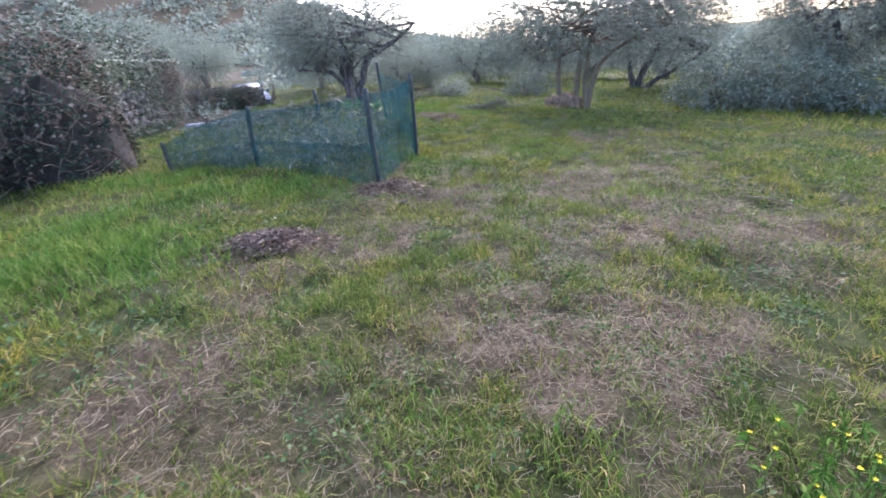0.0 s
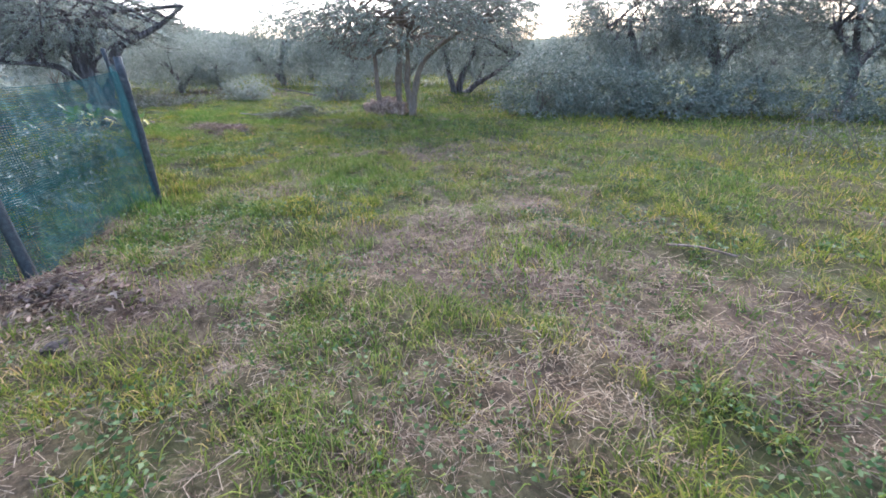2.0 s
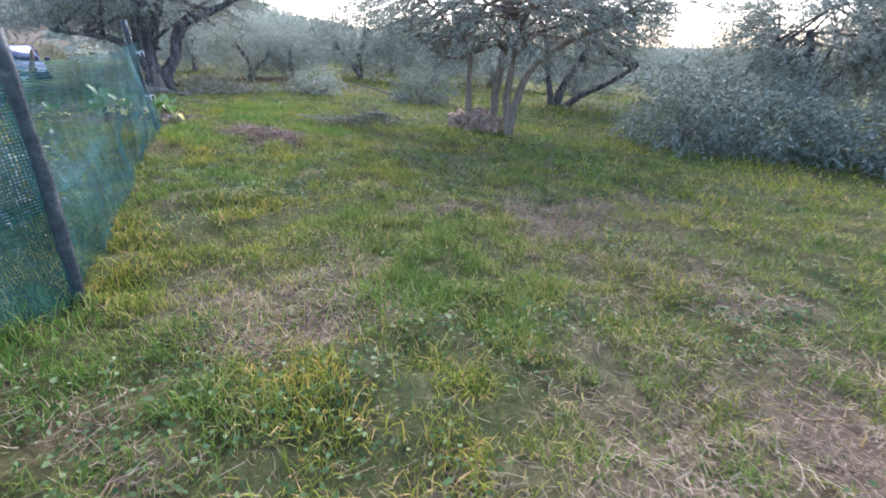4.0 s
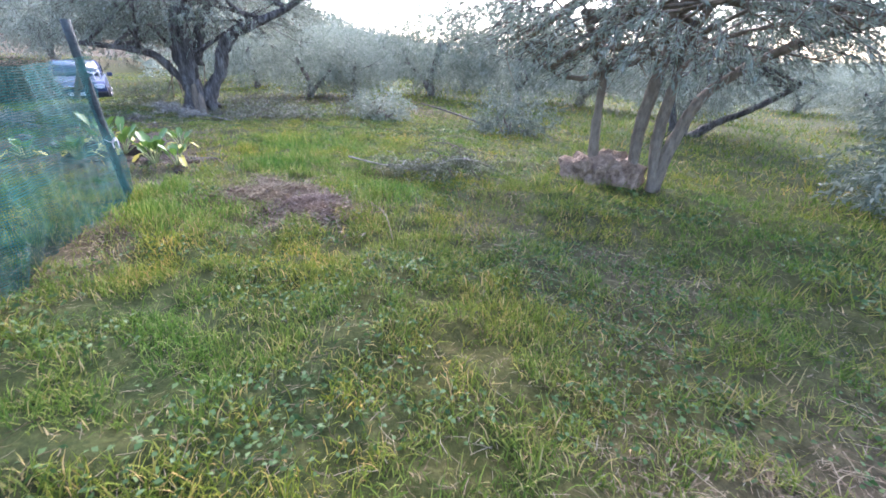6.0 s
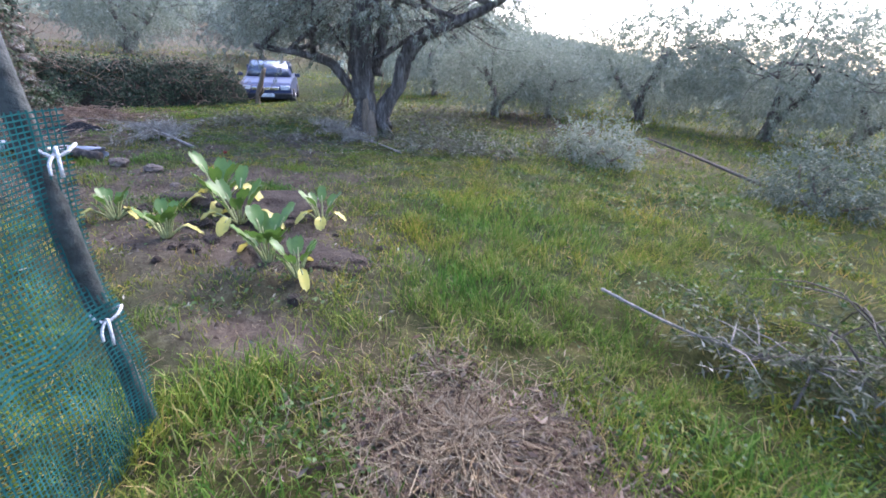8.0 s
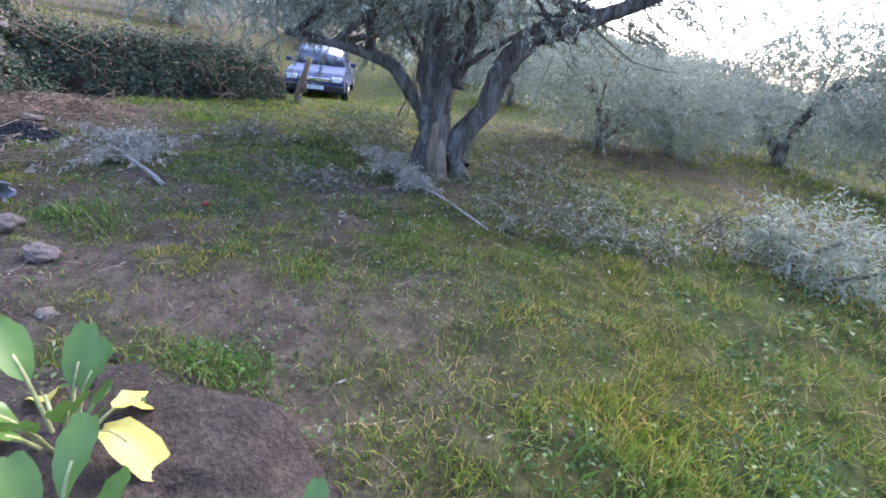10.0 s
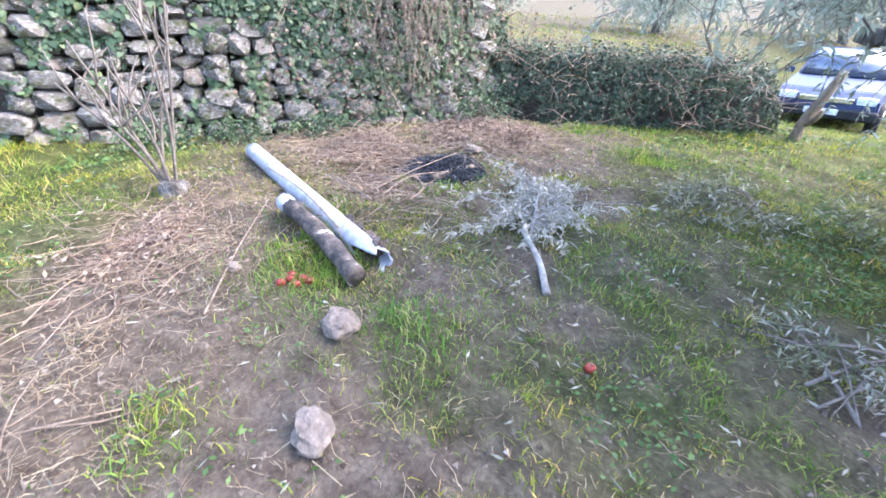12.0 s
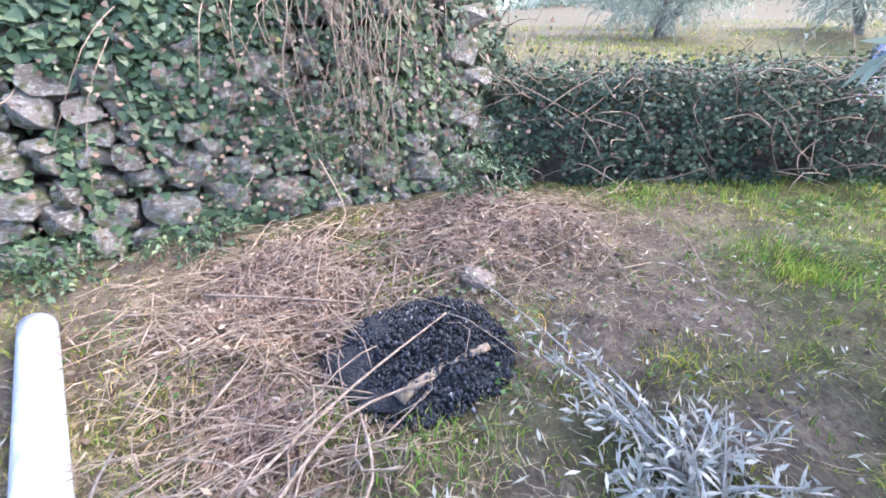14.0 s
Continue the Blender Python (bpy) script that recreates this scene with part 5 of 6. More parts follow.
vines = thing("dry_vines", -9.3, 15.8, 0.0, "tangle of bare brown bramble stems hanging from the wall", "brambles")
g = Geo()
for _ in range(80):
    s0 = wl - 0.9 + rng.randn() * 0.5
    a = wall_point(np.array([s0]), np.array([1.5 + 0.6 * rng.rand()]), 0.1 + 0.1 * rng.rand())[0]
    L = 0.6 + 1.1 * rng.rand()
    e = a + np.array([wn_[0] * 0.35 * rng.rand() + rng.randn() * 0.15, rng.randn() * 0.35, -L])
    e[2] = max(e[2], 0.06)
    mid = (a + e) / 2 + np.array([wn_[0] * 0.28 * rng.rand(), rng.randn() * 0.15, 0.15])
    g.tube(bez([a, mid, e], 9), np.linspace(0.0045, 0.002, 9), 4, 0)
part("stem_mass", g.mesh("stem_mass", True), M_DRYVINE, vines, "", "stuff")
g = Geo()
n = 1500
c = wall_point(wl - 1.2 + rng.randn(n) * 0.8, 0.2 + rng.rand(n) * 1.8, 0.12 + 0.22 * rng.rand(n))
ivy_leaves(g, c, 0.035, np.array([wn_[0], wn_[1], 0.4]))
part("leaves", g.mesh("leaves"), M_HEDGE, vines, "", "stuff")
g = Geo()
ivy_leaves(g, wall_point(wl - 1.3 + rng.randn(700) * 0.8, 0.15 + rng.rand(700) * 1.8, 0.14 + 0.2 * rng.rand(700)), 0.032, np.array([wn_[0], wn_[1], 0.4]))
part("dead_leaves", g.mesh("dead_leaves"), M_DRYLEAF, vines, "brown dead leaves")


# ---- hedge, thicket and dark growth ----
def hedge_run(name, pts, width, height, n, label, mat, seed, leaf=0.05, twigs=160, dead=0.0):
    """A bank of leafy growth along a line, with a dark lumpy core."""
    pts = np.array(pts, float)
    h = thing(name, pts[0][0], pts[0][1], float(gz(*pts[0])), label, "hedge")
    seg = np.linalg.norm(np.diff(pts, axis=0), axis=1)
    cum = np.concatenate([[0], np.cumsum(seg)])

    def at(s):
        return np.stack([np.interp(s, cum, pts[:, 0]), np.interp(s, cum, pts[:, 1])], -1)

    m = max(10, int(cum[-1] / 0.15))
    ss = np.linspace(0, cum[-1], m)
    an = np.linspace(0, np.pi, 9)
    v = []
    c = at(ss)
    d = np.gradient(c, axis=0)
    d /= np.linalg.norm(d, axis=1)[:, None]
    nr = np.stack([d[:, 1], -d[:, 0]], 1)
    for i in range(m):
        f = float(np.clip(min(ss[i], cum[-1] - ss[i]) / 0.4, 0.003, 1)) ** 0.5
        base = min(0, float(gz(*c[i]))) - 0.05
        for a in an:
            k = 0.66 + 0.3 * vnoise(ss[i] + math.cos(a), a * 0.5, 0.4, seed)
            o = math.copysign(abs(math.cos(a)) ** 0.6, math.cos(a)) * width / 2 * k * f
            v.append((c[i][0] + nr[i][0] * o, c[i][1] + nr[i][1] * o, base + height * 0.92 * k * f * math.sin(a) ** 0.6))
    g = Geo()
    g.add(v, [(i * 9 + j, i * 9 + j + 1, (i + 1) * 9 + j + 1, (i + 1) * 9 + j) for i in range(m - 1) for j in range(8)])
    part("core", g.mesh("core", True), M_EARTH, h)
    s = rng.rand(n) * cum[-1]
    hz = rng.rand(n)
    a = np.where(rng.rand(n) < 0.72, np.where(rng.rand(n) < 0.5, np.arcsin(hz ** 1.667), np.pi - np.arcsin(hz ** 1.667)), np.pi * (0.2 + 0.6 * rng.rand(n)))
    c = at(s)
    dd = np.stack([np.interp(s, ss, nr[:, 0]), np.interp(s, ss, nr[:, 1])], -1)
    k = (0.92 + 0.30 * vnoise(s + np.cos(a), a * 0.5, 0.35, seed + 1) + 0.08 * rng.randn(n)) * (np.clip(np.minimum(s, cum[-1] - s) / 0.4, 0.2, 1) ** 0.5)
    o = np.sign(np.cos(a)) * np.abs(np.cos(a)) ** 0.6 * width / 2 * k
    flat_top = rng.rand(n) < 0.26
    o = np.where(flat_top, (rng.rand(n) * 1.9 - 0.95) * width / 2 * np.minimum(k, 1), o)
    a = np.where(flat_top, np.pi / 2, a)
    q = np.stack([c[:, 0] + dd[:, 0] * o, c[:, 1] + dd[:, 1] * o, np.minimum(0, gz(c[:, 0], c[:, 1])) + height * k * np.sin(a) ** 0.6 * (1 - 0.05 * rng.rand(n))], 1)
    out = np.stack([dd[:, 0] * np.cos(a), dd[:, 1] * np.cos(a), np.sin(a) * 0.7 + 0.1], 1)
    keep = vnoise(s * 1.3, a, 0.16, seed + 2) > 0.2
    q, out = q[keep], out[keep]
    first = rng.rand(len(q)) < dead
    for nm, mt, sel in (("foliage", mat, ~first), ("dead_leaves", M_DRYLEAF, first)):
        if sel.sum():
            g = Geo()
            ivy_leaves(g, q[sel], leaf, out[sel])
            part(nm, g.mesh(nm), mt, h, "", "stuff")
    g = Geo()
    for i in rng.choice(len(q), twigs, replace=False):
        e = q[i] + out[i] * 0.22 * rng.rand() + rng.randn(3) * 0.22
        e[2] = max(e[2], float(gz(e[0], e[1])) + 0.03)
        g.tube(bez([q[i], (q[i] + e) / 2 + rng.randn(3) * 0.05, e], 5), np.linspace(0.007, 0.003, 5), 4, 0)
    part("twig_mass", g.mesh("twig_mass", True), M_DRYVINE, h, "", "stuff")


hedge_run("hedge", [(-9.85, 16.5), (-9.45, 17.5), (-8.95, 18.7), (-8.4, 19.8), (-8.15, 20.25)], 0.9, 0.84, 24000, "dense dark green hedge overgrown with ivy", M_HEDGE, 111, 0.034, 420, 0.06)
hedge_run("ivy_bank", [(-9.75, 15.9), (-9.95, 16.5), (-9.9, 17.0)], 0.9, 2.0, 7500, "tall dark ivy growth where wall and hedge meet", M_HEDGE, 112, 0.05, 200, 0.08)
hedge_run("ivy_bank", [(-9.35, 10.8), (-9.5, 13.0), (-9.9, 16.0)], 0.8, 2.55, 6500, "thick ivy growing over the top of the wall", M_IVY, 113, 0.055, 260, 0.06)
hedge_run("thicket", [(-5.5, 7.5), (-6.6, 7.3), (-8.0, 7.2), (-9.6, 7.8)], 1.6, 2.1, 12000, "tall dark thicket of brambles and dead stems", M_HEDGE, 114, 0.05, 1300, 0.3)
hedge_run("bramble_edge", [(-6.0, 5.4), (-7.5, 4.6), (-9.5, 4.2)], 1.3, 1.3, 7500, "tangled brambles with dead brown stems", M_HEDGE, 115, 0.055, 600, 0.3)
for k, (x, y, r, h) in enumerate(((-8.75, 16.25, 0.3, 0.42), (-8.85, 14.2, 0.3, 0.22), (-8.7, 13.4, 0.3, 0.2), (-8.6, 12.6, 0.35, 0.22))):
    z = float(ground(x, y))
    bush("low_shrub", (x, y, z), (x, y, z + h * 0.4), (r, r, h * 0.75), 130, 8, 0.05, M_IVY, "small green plant at the foot of the wall", "shrub", 120 + k, 4, 0.2, 0.45, "small plants at the wall foot")

# ---- bare shrub before the wall ----
sx, sy = -7.05, 13.12
shrub = thing("bare_shrub", sx, sy, float(ground(sx, sy)), "leafless shrub with several upright grey-brown stems", "shrub")
for k, (ex, ey, ez) in enumerate(((-6.88, 12.80, 1.12), (-6.93, 12.95, 1.0), (-7.05, 13.2, 1.3), (-7.12, 13.4, 1.65), (-7.0, 12.6, 0.85), (-6.8, 12.9, 0.75), (-7.2, 13.3, 1.15))):
    g = Geo()
    a = np.array([sx + rng.randn() * 0.04, sy + rng.randn() * 0.04, float(ground(sx, sy)) - 0.05])
    e = np.array([ex, ey, ez])
    line = bez([a, a * 0.5 + e * 0.5 + rng.randn(3) * 0.03, e], 12)
    g.tube(line, np.linspace(0.015, 0.006, 12), 7, 0.1)
    for _ in range(4):
        b0 = line[rng.randint(5, 11)]
        e2 = b0 + np.array([rng.randn() * 0.12, rng.randn() * 0.12, 0.25 + 0.2 * rng.rand()])
        g.tube(bez([b0, (b0 + e2) / 2 + rng.randn(3) * 0.02, e2], 6), np.linspace(0.009, 0.004, 6), 5, 0.05)
    part("stem", g.mesh("stem", True), M_TWIG, shrub)
part("stump", blob((sx, sy, float(ground(sx, sy)) + 0.02), (0.11, 0.1, 0.10), 3, 0.3, 40), M_BARK, shrub, "dark cut stump")

# ---- pipe and peeling log ----
P0, P1 = np.array([-5.62, 14.58]), np.array([-8.0, 13.62])
pd = (P1 - P0) / np.linalg.norm(P1 - P0)
pl = np.linalg.norm(P1 - P0)
pipe = thing("pipe", P0[0], P0[1], float(ground(*P0)), "long white pipe lying in grass, flaking at one end", "pipe")
zc0, zc1 = float(ground(*P0)) + 0.075, float(ground(*P1)) + 0.07


def on_pipe(t):
    q = P0 + pd * pl * t
    return np.array([q[0], q[1], zc0 + (zc1 - zc0) * t])


bm = bmesh.new()
side = 28
an = np.linspace(0, 2 * np.pi, side, endpoint=False)
sv, rings = np.array([-pd[1], pd[0], 0]), []
for R in (0.078, 0.070):
    for i, t in enumerate(np.linspace(0, 1, 40)):
        ring = []
        for j, a in enumerate(an):
            tt = max(0.0, t + (0.10 * max(0, math.sin(a + 1.9)) + 0.02 * math.sin(5 * a)) * (1 - t) ** 8)
            p = on_pipe(tt) + sv * math.cos(a) * R + np.array([0, 0, math.sin(a) * R])
            ring.append(bm.verts.new(p))
        rings.append(ring)
n = 40
for s in (0, n):
    for i in range(n - 1):
        for j in range(side):
            bm.faces.new((rings[s + i][j], rings[s + i][(j + 1) % side], rings[s + i + 1][(j + 1) % side], rings[s + i + 1][j]))
for e in (0, n - 1):
    for j in range(side):
        bm.faces.new((rings[e][j], rings[e][(j + 1) % side], rings[n + e][(j + 1) % side], rings[n + e][j]))
bmesh.ops.recalc_face_normals(bm, faces=list(bm.faces))
me = bpy.data.meshes.new("tube")
bm.to_mesh(me)
bm.free()
for f in me.polygons:
    f.use_smooth = True
part("tube", me, M_PIPE, pipe)
for k in range(9):
    t = 0.03 + 0.22 * (k / 9) + 0.03 * rng.rand()
    a = 0.4 + rng.randn() * 0.35
    p = on_pipe(t) + sv * math.cos(a) * -0.079 + np.array([0, 0, math.sin(a) * 0.079])
    part("flake", blob(tuple(p), (0.07 + 0.04 * rng.rand(), 0.035, 0.03), 2, 0.5, 50 + k), M_PEELDARK, pipe, "dark flaking coat")
L0, L1 = np.array([-5.48, 14.42, 0]), np.array([-6.42, 14.0, 0])
g = Geo()
line = bez([(L0[0], L0[1], float(ground(L0[0], L0[1])) + 0.07), ((L0[0] + L1[0]) / 2, (L0[1] + L1[1]) / 2 + 0.02, float(ground(-5.95, 14.2)) + 0.085), (L1[0], L1[1], float(ground(L1[0], L1[1])) + 0.10)], 16)
g.tube(line, 0.058 * (1 + 0.08 * np.sin(np.arange(16) * 1.7)), 16, 0.07)
log = thing("old_log", L0[0], L0[1], float(ground(L0[0], L0[1])), "short round log with peeling black and white coat", "log")
part("log_body", g.mesh("log", True), M_PEEL, log)
g = Geo()
g.tube([line[-3], line[-2], line[-1], line[-1] + (line[-1] - line[-2]) * 0.12], [0.058, 0.063, 0.062, 0.056], 16, 0.03)
part("rim", g.mesh("rim", True), M_PIPE, log, "white rim at the end")
stick("thin_stick", [(-5.9, 14.35, 0.14), (-6.3, 14.15, 0.22), (-6.65, 13.9, 0.28)], 0.007, 0.004, M_DRYVINE, "thin dry stick leaning over the log")
stick("thin_stick", [(-5.2, 13.7, 0.03), (-5.9, 13.75, 0.05), (-6.5, 13.9, 0.12)], 0.006, 0.003, M_DRYVINE, "thin dry stick lying on the ground")
stick("thin_stick", [(-6.25, 14.6, 0.17), (-6.6, 14.35, 0.22), (-6.9, 14.3, 0.16)], 0.006, 0.004, M_TWIG, "dark thin twig lying over the pipe")

# ---- stones, tomatoes, ash ----
for k, (x, y, r, lab) in enumerate(((-5.08, 14.31, (0.105, 0.085, 0.06), "pale grey field stone on bare soil"), (-4.46, 14.18, (0.105, 0.07, 0.05), "flat grey field stone on bare soil"),
                                    (-7.62, 15.80, (0.11, 0.085, 0.04), "flat pale stone beside the ashes"), (-5.7, 13.75, (0.05, 0.04, 0.03), "small pinkish stone on bare soil"), (-3.9, 13.9, (0.05, 0.04, 0.03), "small pale stone on bare soil"))):
    whole("stone", blob((x, y, float(ground(x, y)) + r[2] * 0.45), r, 3, 0.22, 60 + k), M_FIELDSTONE, lab, "stone", "", "loose stones")
for k, (dx, dy) in enumerate(((0, 0), (0.055, 0.03), (-0.02, 0.06), (0.05, -0.05), (-0.06, 0.0), (0.02, 0.10))):
    x, y = -5.57 + dx, 14.06 + dy
    t = thing("tomato", x, y, float(ground(x, y)), "small red tomato lying on the soil", "tomato", "fallen tomatoes")
    part("fruit", blob((x, y, float(ground(x, y)) + 0.022), (0.026, 0.026, 0.023), 3, 0.06, 70 + k), M_TOMATO, t)
    g = Geo()
    an = np.arange(5) * 1.256
    g.leaves(np.repeat([[x, y, float(ground(x, y)) + 0.045]], 5, 0), np.stack([np.cos(an), np.sin(an), an * 0], 1), 0.018, 0.006, 0.1)
    part("calyx", g.mesh("calyx"), M_WEED, t)
x, y = -4.55, 15.35
whole("tomato", blob((x, y, float(ground(x, y)) + 0.02), (0.026, 0.026, 0.022), 3, 0.06, 79), M_TOMATO, "small red tomato lying in the grass", "tomato", "", "fallen tomatoes")

AX, AY = -7.2, 15.36
AZ = float(ground(AX, AY))
ash = thing("ash_heap", AX, AY, AZ, "round black heap of charcoal and ash", "ash heap")
part("mound", blob((AX, AY, AZ), (0.35, 0.37, 0.11), 5, 0.22, 80), M_ASH, ash)
n = 4200
u, rr = rng.rand(n) * 6.283, rng.rand(n) ** 0.5
cx, cy = AX + 0.41 * rr * np.cos(u), AY + 0.41 * rr * np.sin(u)
c = np.stack([cx, cy, ground(cx, cy) + 0.02 + 0.105 * np.clip(1 - rr ** 2, 0, 1) * (0.8 + 0.4 * rng.rand(n))], 1)
g = Geo()
sz = 0.005 + 0.013 * rng.rand(n) ** 2
tet = np.array([(1, 0.2, -0.6), (-0.7, 0.8, -0.5), (-0.4, -0.9, -0.5), (0.1, 0.1, 0.9)])
v = c[:, None, :] + tet[None] * sz[:, None, None] * (0.6 + 0.8 * rng.rand(n, 4, 1))
i = (np.arange(n) * 4)[:, None]
g.add(v.reshape(-1, 3), None, np.concatenate([i + np.array([[0, 1, 3]]), i + np.array([[1, 2, 3]]), i + np.array([[2, 0, 3]]), i + np.array([[0, 2, 1]])]))
part("cinder_mass", g.mesh("cinder_mass"), M_ASHBIT, ash, "", "stuff")
g = Geo()
g.tube(bez([(-6.93, 15.2, AZ + 0.06), (-7.0, 15.36, AZ + 0.08), (-7.05, 15.62, AZ + 0.11)], 8), np.linspace(0.035, 0.016, 8), 8, 0.2)
whole("burnt_wood", g.mesh("burnt", True), M_PALEBARK, "half burnt piece of pale wood on the ashes", "wood")

straw_heap(-7.9, 14.75, 0.85, 0.65, 0.06, 5200, "tangled heap of dead stalks and leaves", M_DRYLEAF, 131, 0.2)
straw_heap(-8.2, 16.05, 0.8, 0.85, 0.05, 5600, "raised heap of dry brown leaves and stalks", M_DRYLEAF, 132, 0.16)
straw_heap(-6.95, 14.7, 0.5, 0.3, 0.025, 1300, "grey tangle of thin dry stems", M_DRYLEAF, 133, 0.2)
straw_heap(-6.1, 13.2, 0.7, 0.4, 0.02, 900, "thin layer of pale dry stalks", M_DRYLEAF, 134, 0.16)
for pts in ([(-6.7, 14.65, 0.06), (-7.0, 15.05, 0.12), (-7.25, 15.5, 0.16)], [(-6.55, 14.7, 0.05), (-6.85, 15.0, 0.09), (-6.95, 15.35, 0.10)], [(-7.9, 14.4, 0.16), (-7.6, 14.8, 0.2), (-7.45, 15.15, 0.18)],
            [(-6.4, 14.9, 0.04), (-6.6, 15.05, 0.07), (-6.9, 15.05, 0.08)], [(-8.75, 15.1, 0.5), (-8.4, 15.2, 0.25), (-8.1, 15.0, 0.14)]):
    stick("stick", pts, 0.007, 0.004, M_DRYVINE, "thin bent dry stem lying over the ashes and straw", "stick")

def stem_tangle(x, y, rx, ry, h, n, label, mat):
    """Thin bent dead stems lying across one another."""
    b = thing("dead_stems", x, y, float(ground(x, y)), label, "dead stems", "tangles of dead stems")
    g = Geo()
    for _ in range(n):
        cx, cy = x + rng.randn() * rx * 0.5, y + rng.randn() * ry * 0.5
        a, L = rng.rand() * 6.283, 0.25 + 0.45 * rng.rand()
        ends = [np.array([cx + math.cos(a) * L * k, cy + math.sin(a) * L * k, 0]) for k in (-0.5, 0.0, 0.5)]
        for k, p in enumerate(ends):
            p[:2] += rng.randn(2) * 0.05
            p[0] = max(p[0], -8.75)
            p[2] = float(ground(p[0], p[1])) + 0.01 + h * rng.rand() * (1.0 if k == 1 else 0.6)
        g.tube(bez(ends, 6), np.linspace(0.0036, 0.0016, 6) * (0.6 + 0.8 * rng.rand()), 4, 0.05)
    part("stem_mass", g.mesh("stem_mass", True), mat, b, "", "stuff")


stem_tangle(-7.9, 14.75, 1.0, 0.8, 0.16, 230, "tangle of dead brown stems before the wall", M_DRYVINE)
stem_tangle(-8.1, 16.1, 0.9, 1.0, 0.14, 200, "tangle of dead brown stems before the hedge", M_DRYVINE)
stem_tangle(-6.9, 14.75, 0.9, 0.6, 0.10, 90, "grey dead stems lying beside the ashes", M_DRYVINE)
stem_tangle(-6.2, 13.2, 1.2, 0.6, 0.07, 100, "pale dead stems lying under the bare shrub", M_DRYVINE)

# ---- distant olives, field and hill scrub ----
def far_olive(seed):
    return olive_tree("distant_olive_tree", (0, 0, 0), [
        ([(0, 0, -0.15), (0.1, 0, 0.4), (-0.1, 0.1, 0.9), (-0.4, 0.1, 1.5)], 0.12, 0.06),
        ([(0.05, 0, 0.1), (0.4, 0, 0.5), (0.8, 0.1, 0.9), (1.1, 0.1, 1.3)], 0.09, 0.04)],
        (0.1, 0, 1.45), (1.95, 1.8, 1.2), 1300, 11, 0.116, "rounded grey-green olive tree standing in rough grass", "tree", seed, 8, 0.22)


kinds = [far_olive(201), far_olive(207)]
spots_far = [(-2.2, 21.7), (-0.9, 22.4), (1.6, 25.2), (4.6, 24.5), (-5.2, 26.5), (7.8, 27.0), (-1.6, 29.5), (11.0, 24.0), (3.4, 31.0), (-8.5, 31.0), (14.5, 29.0), (8.0, 35.0), (-4.0, 36.0), (18.0, 23.0),
             (1.0, 41.0), (21.0, 31.0), (13.5, 40.0), (-9.5, 42.0), (25.0, 20.0), (19.5, 15.5), (23.0, 11.5), (5.0, 48.0), (27.0, 42.0), (-16.5, 24.5), (-19.0, 18.5), (-21.5, 28.5), (-17.0, 33.0), (-24.0, 22.0), (21.0, 6.0), (34, 30), (38, 15)]
for k, (x, y) in enumerate(spots_far):
    z, s = float(gz(x, y)), 0.85 + 0.45 * rng.rand() if k > 1 else (0.72, 0.62)[k]
    if k < 2:
        kinds[k].location, kinds[k].rotation_euler, kinds[k].scale = (x, y, z), (0, 0, k * 2.0), (s, s, s)
        tagged(kinds[k], group="distant olive trees")
    else:
        made = copy_thing(kinds[k % 2], pose(x, y, z, 0, 0, rng.rand() * 360))
        made.scale = (s, s, s * (0.9 + 0.25 * rng.rand()))


def far_scrub(name, n, label, where, size, mat, m=70):
    """Clumps of scrub far off, as one mass of leafy tufts."""
    g = Geo()
    x, y = where(n)
    z = gz(x, y)
    for i in range(n):
        r = size * (0.6 + 0.8 * rng.rand())
        u = rng.randn(m, 3)
        u /= np.linalg.norm(u, axis=1)[:, None]
        u[:, 2] = np.abs(u[:, 2])
        c = np.array([x[i], y[i], z[i] - 0.1 * r]) + u * r * np.array([1, 1, 0.75]) * (0.5 + 0.5 * rng.rand(m, 1))
        g.leaves(c, u + rng.randn(m, 3) * 0.4, r * 2.35 / m ** 0.5, r * 1.5 / m ** 0.5, 0.2)
    whole(name, g.mesh(name), mat, label, "scrub", "stuff")


def on_hill(n):
    a, r = np.radians(90 + (-4 + 62 * rng.rand(n))), 95 + 190 * rng.rand(n)
    return np.cos(a) * r, np.sin(a) * r


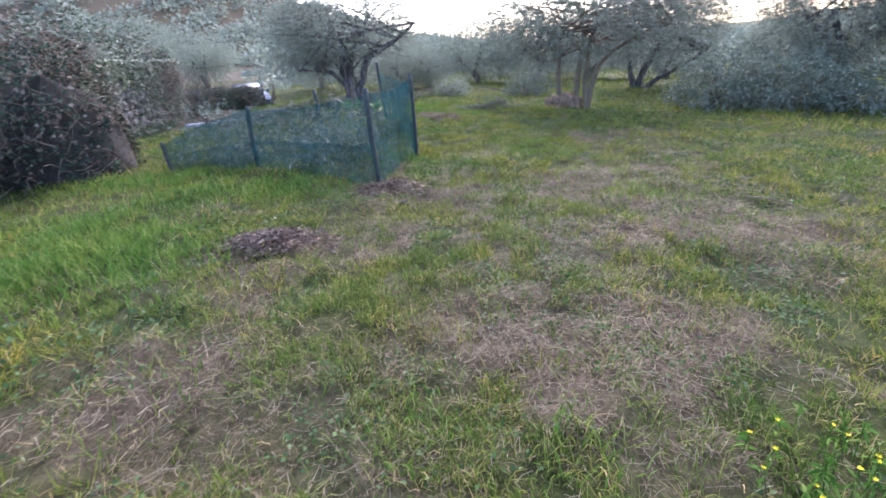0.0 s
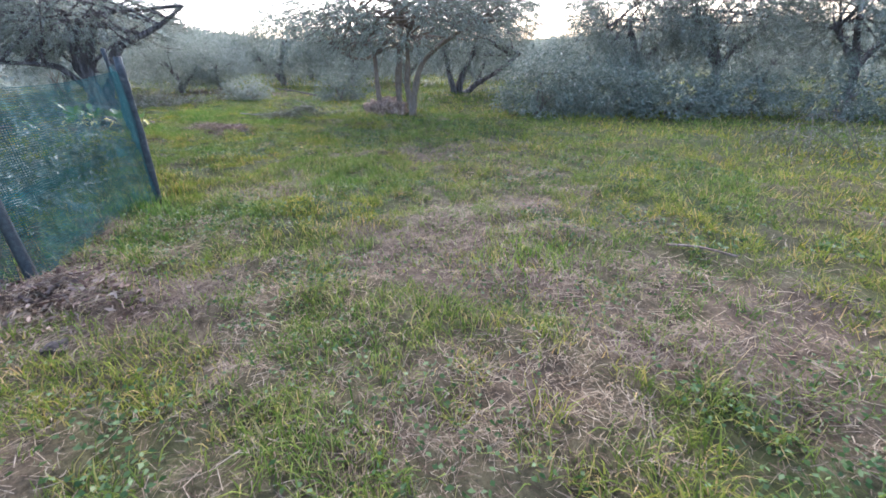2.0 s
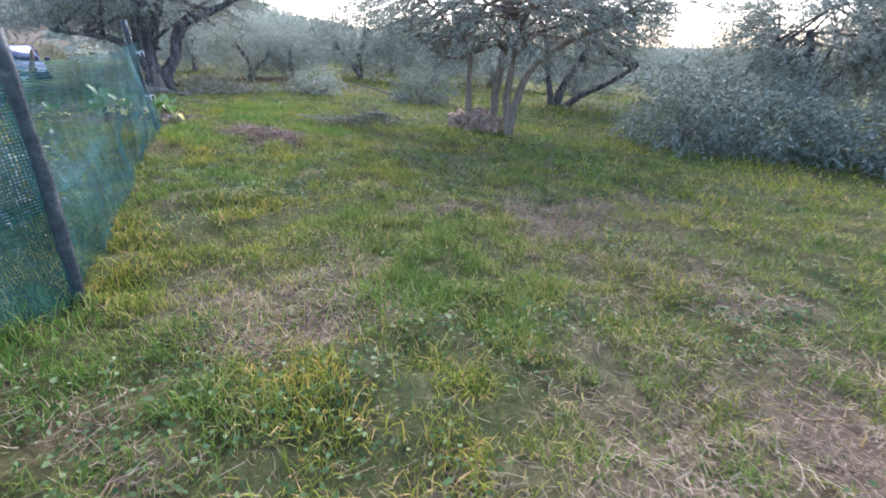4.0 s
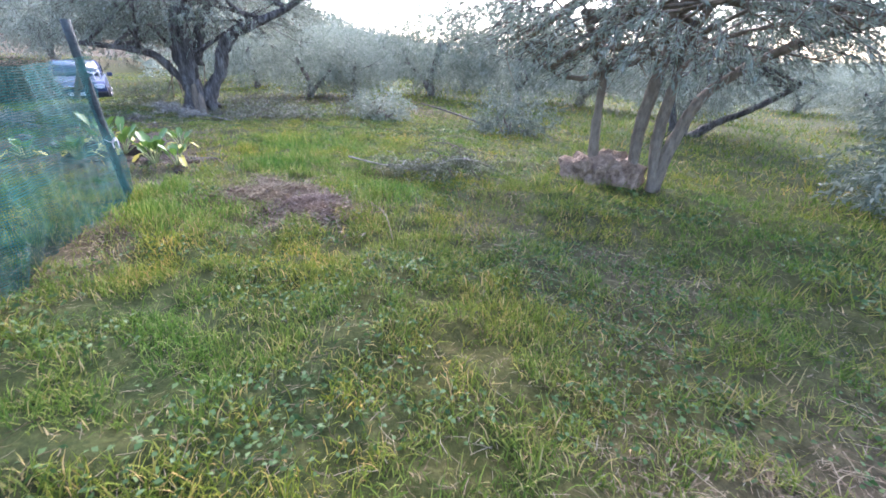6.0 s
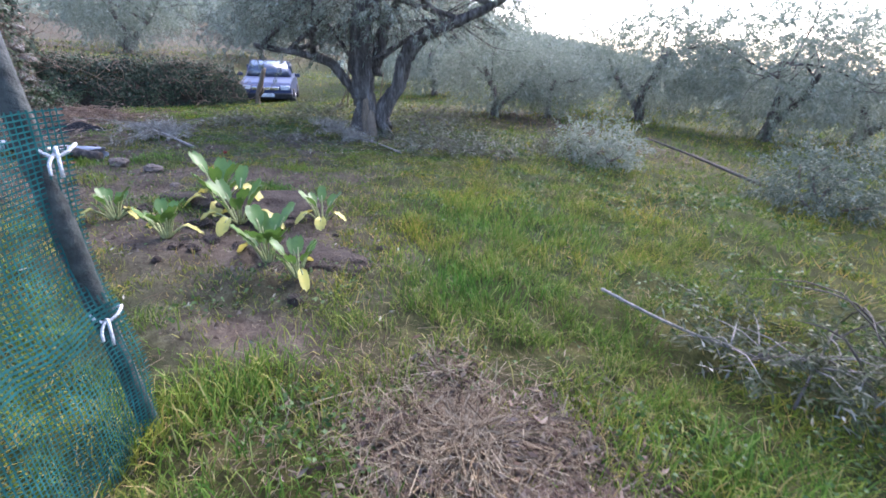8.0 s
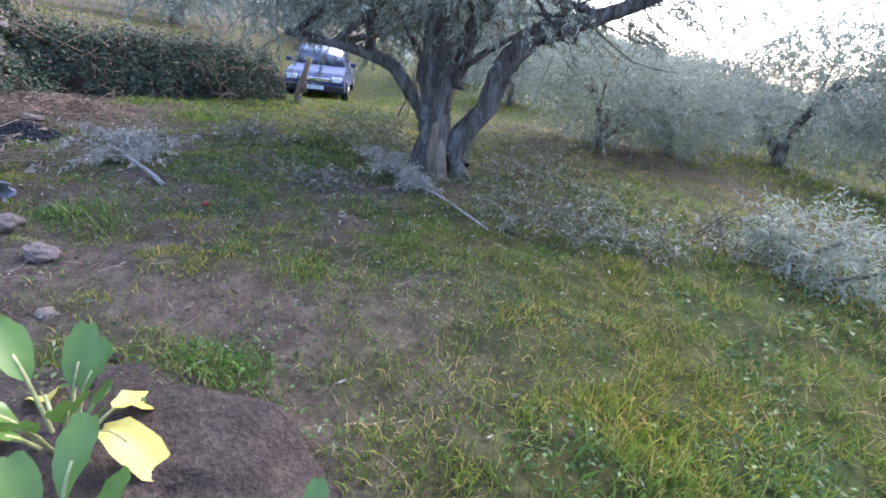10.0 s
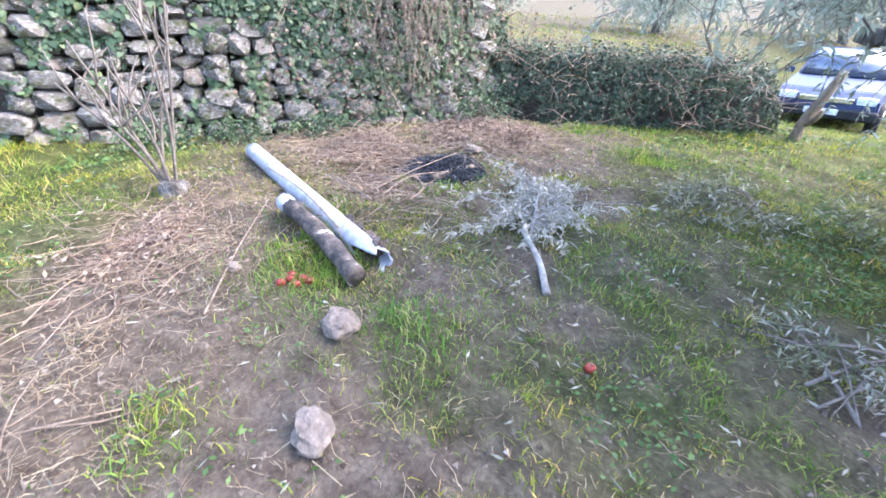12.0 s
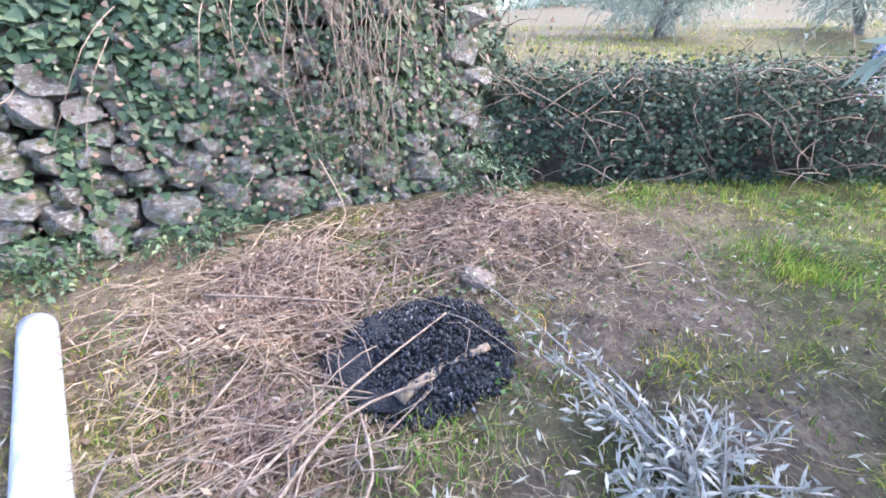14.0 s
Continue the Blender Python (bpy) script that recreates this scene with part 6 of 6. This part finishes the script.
def on_plain(n):
    a, r = np.radians(90 - (-20 + 105 * rng.rand(n))), 45 + 160 * rng.rand(n) ** 1.3
    return np.cos(a) * r, np.sin(a) * r


def near_plain(n):
    a, r = np.radians(90 - (-22 + 100 * rng.rand(n))), 34 + 40 * rng.rand(n)
    return np.cos(a) * r, np.sin(a) * r


far_scrub("olive_scrub", 300, "grey-green olive scrub beyond the field", near_plain, 1.0, M_OLIVE, 150)
far_scrub("hill_scrub", 1150, "grey-green scrub covering the far hillside", on_hill, 3.6, M_OLIVE)
far_scrub("plain_scrub", 520, "hazy trees and scrub on the far plain", on_plain, 2.6, M_OLIVE)

# ---- the wall's stones, in rough courses ----
KINDS = []
for k in range(12):
    KINDS.append(blob((0, 0, 0), (0.5, 0.5, 0.5), 2, 0.36, 300 + k))
for k, me in enumerate(KINDS):
    me.materials.append(M_STONE)
    for v in me.vertices:
        c = v.co
        v.co = Vector([math.copysign(abs(a * 2) ** (0.62, 0.7, 0.66)[k % 3] / 2, a) for a in c])
z0, count = -0.05, 0
while z0 < 1.5 and count < 300:
    hh = (0.13 + 0.10 * rng.rand()) * (1.2 if z0 < 0.45 else 0.9)
    s0 = 0.3 - 0.2 * rng.rand()
    while s0 < wl and count < 300:
        ln = hh * (0.9 + 1.1 * rng.rand())
        h2 = hh * (0.8 + 0.35 * rng.rand())
        x, y = W0 + wd * (s0 + ln / 2) + wn_ * (0.0 + 0.05 * rng.rand())
        ob = new("stone", KINDS[rng.randint(12)])
        ob.parent = wall
        ob.location = (x, y, z0 + h2 / 2 + 0.02 * rng.randn())
        ob.rotation_euler = (rng.randn() * 0.10, rng.randn() * 0.2 + math.pi * rng.randint(2), radians(wall_yaw) + rng.randn() * 0.12)
        ob.scale = (ln * 1.04, 0.26 + 0.1 * rng.rand(), h2 * 1.06)
        s0 += ln
        count += 1
        if rng.rand() < 0.22:
            ob = new("stone", KINDS[rng.randint(12)])
            ob.parent = wall
            x, y = W0 + wd * s0 + wn_ * 0.08
            ob.location, ob.scale = (x, y, z0 + hh * rng.rand()), (0.07, 0.09, 0.06)
            count += 1
    z0 += hh * 0.93
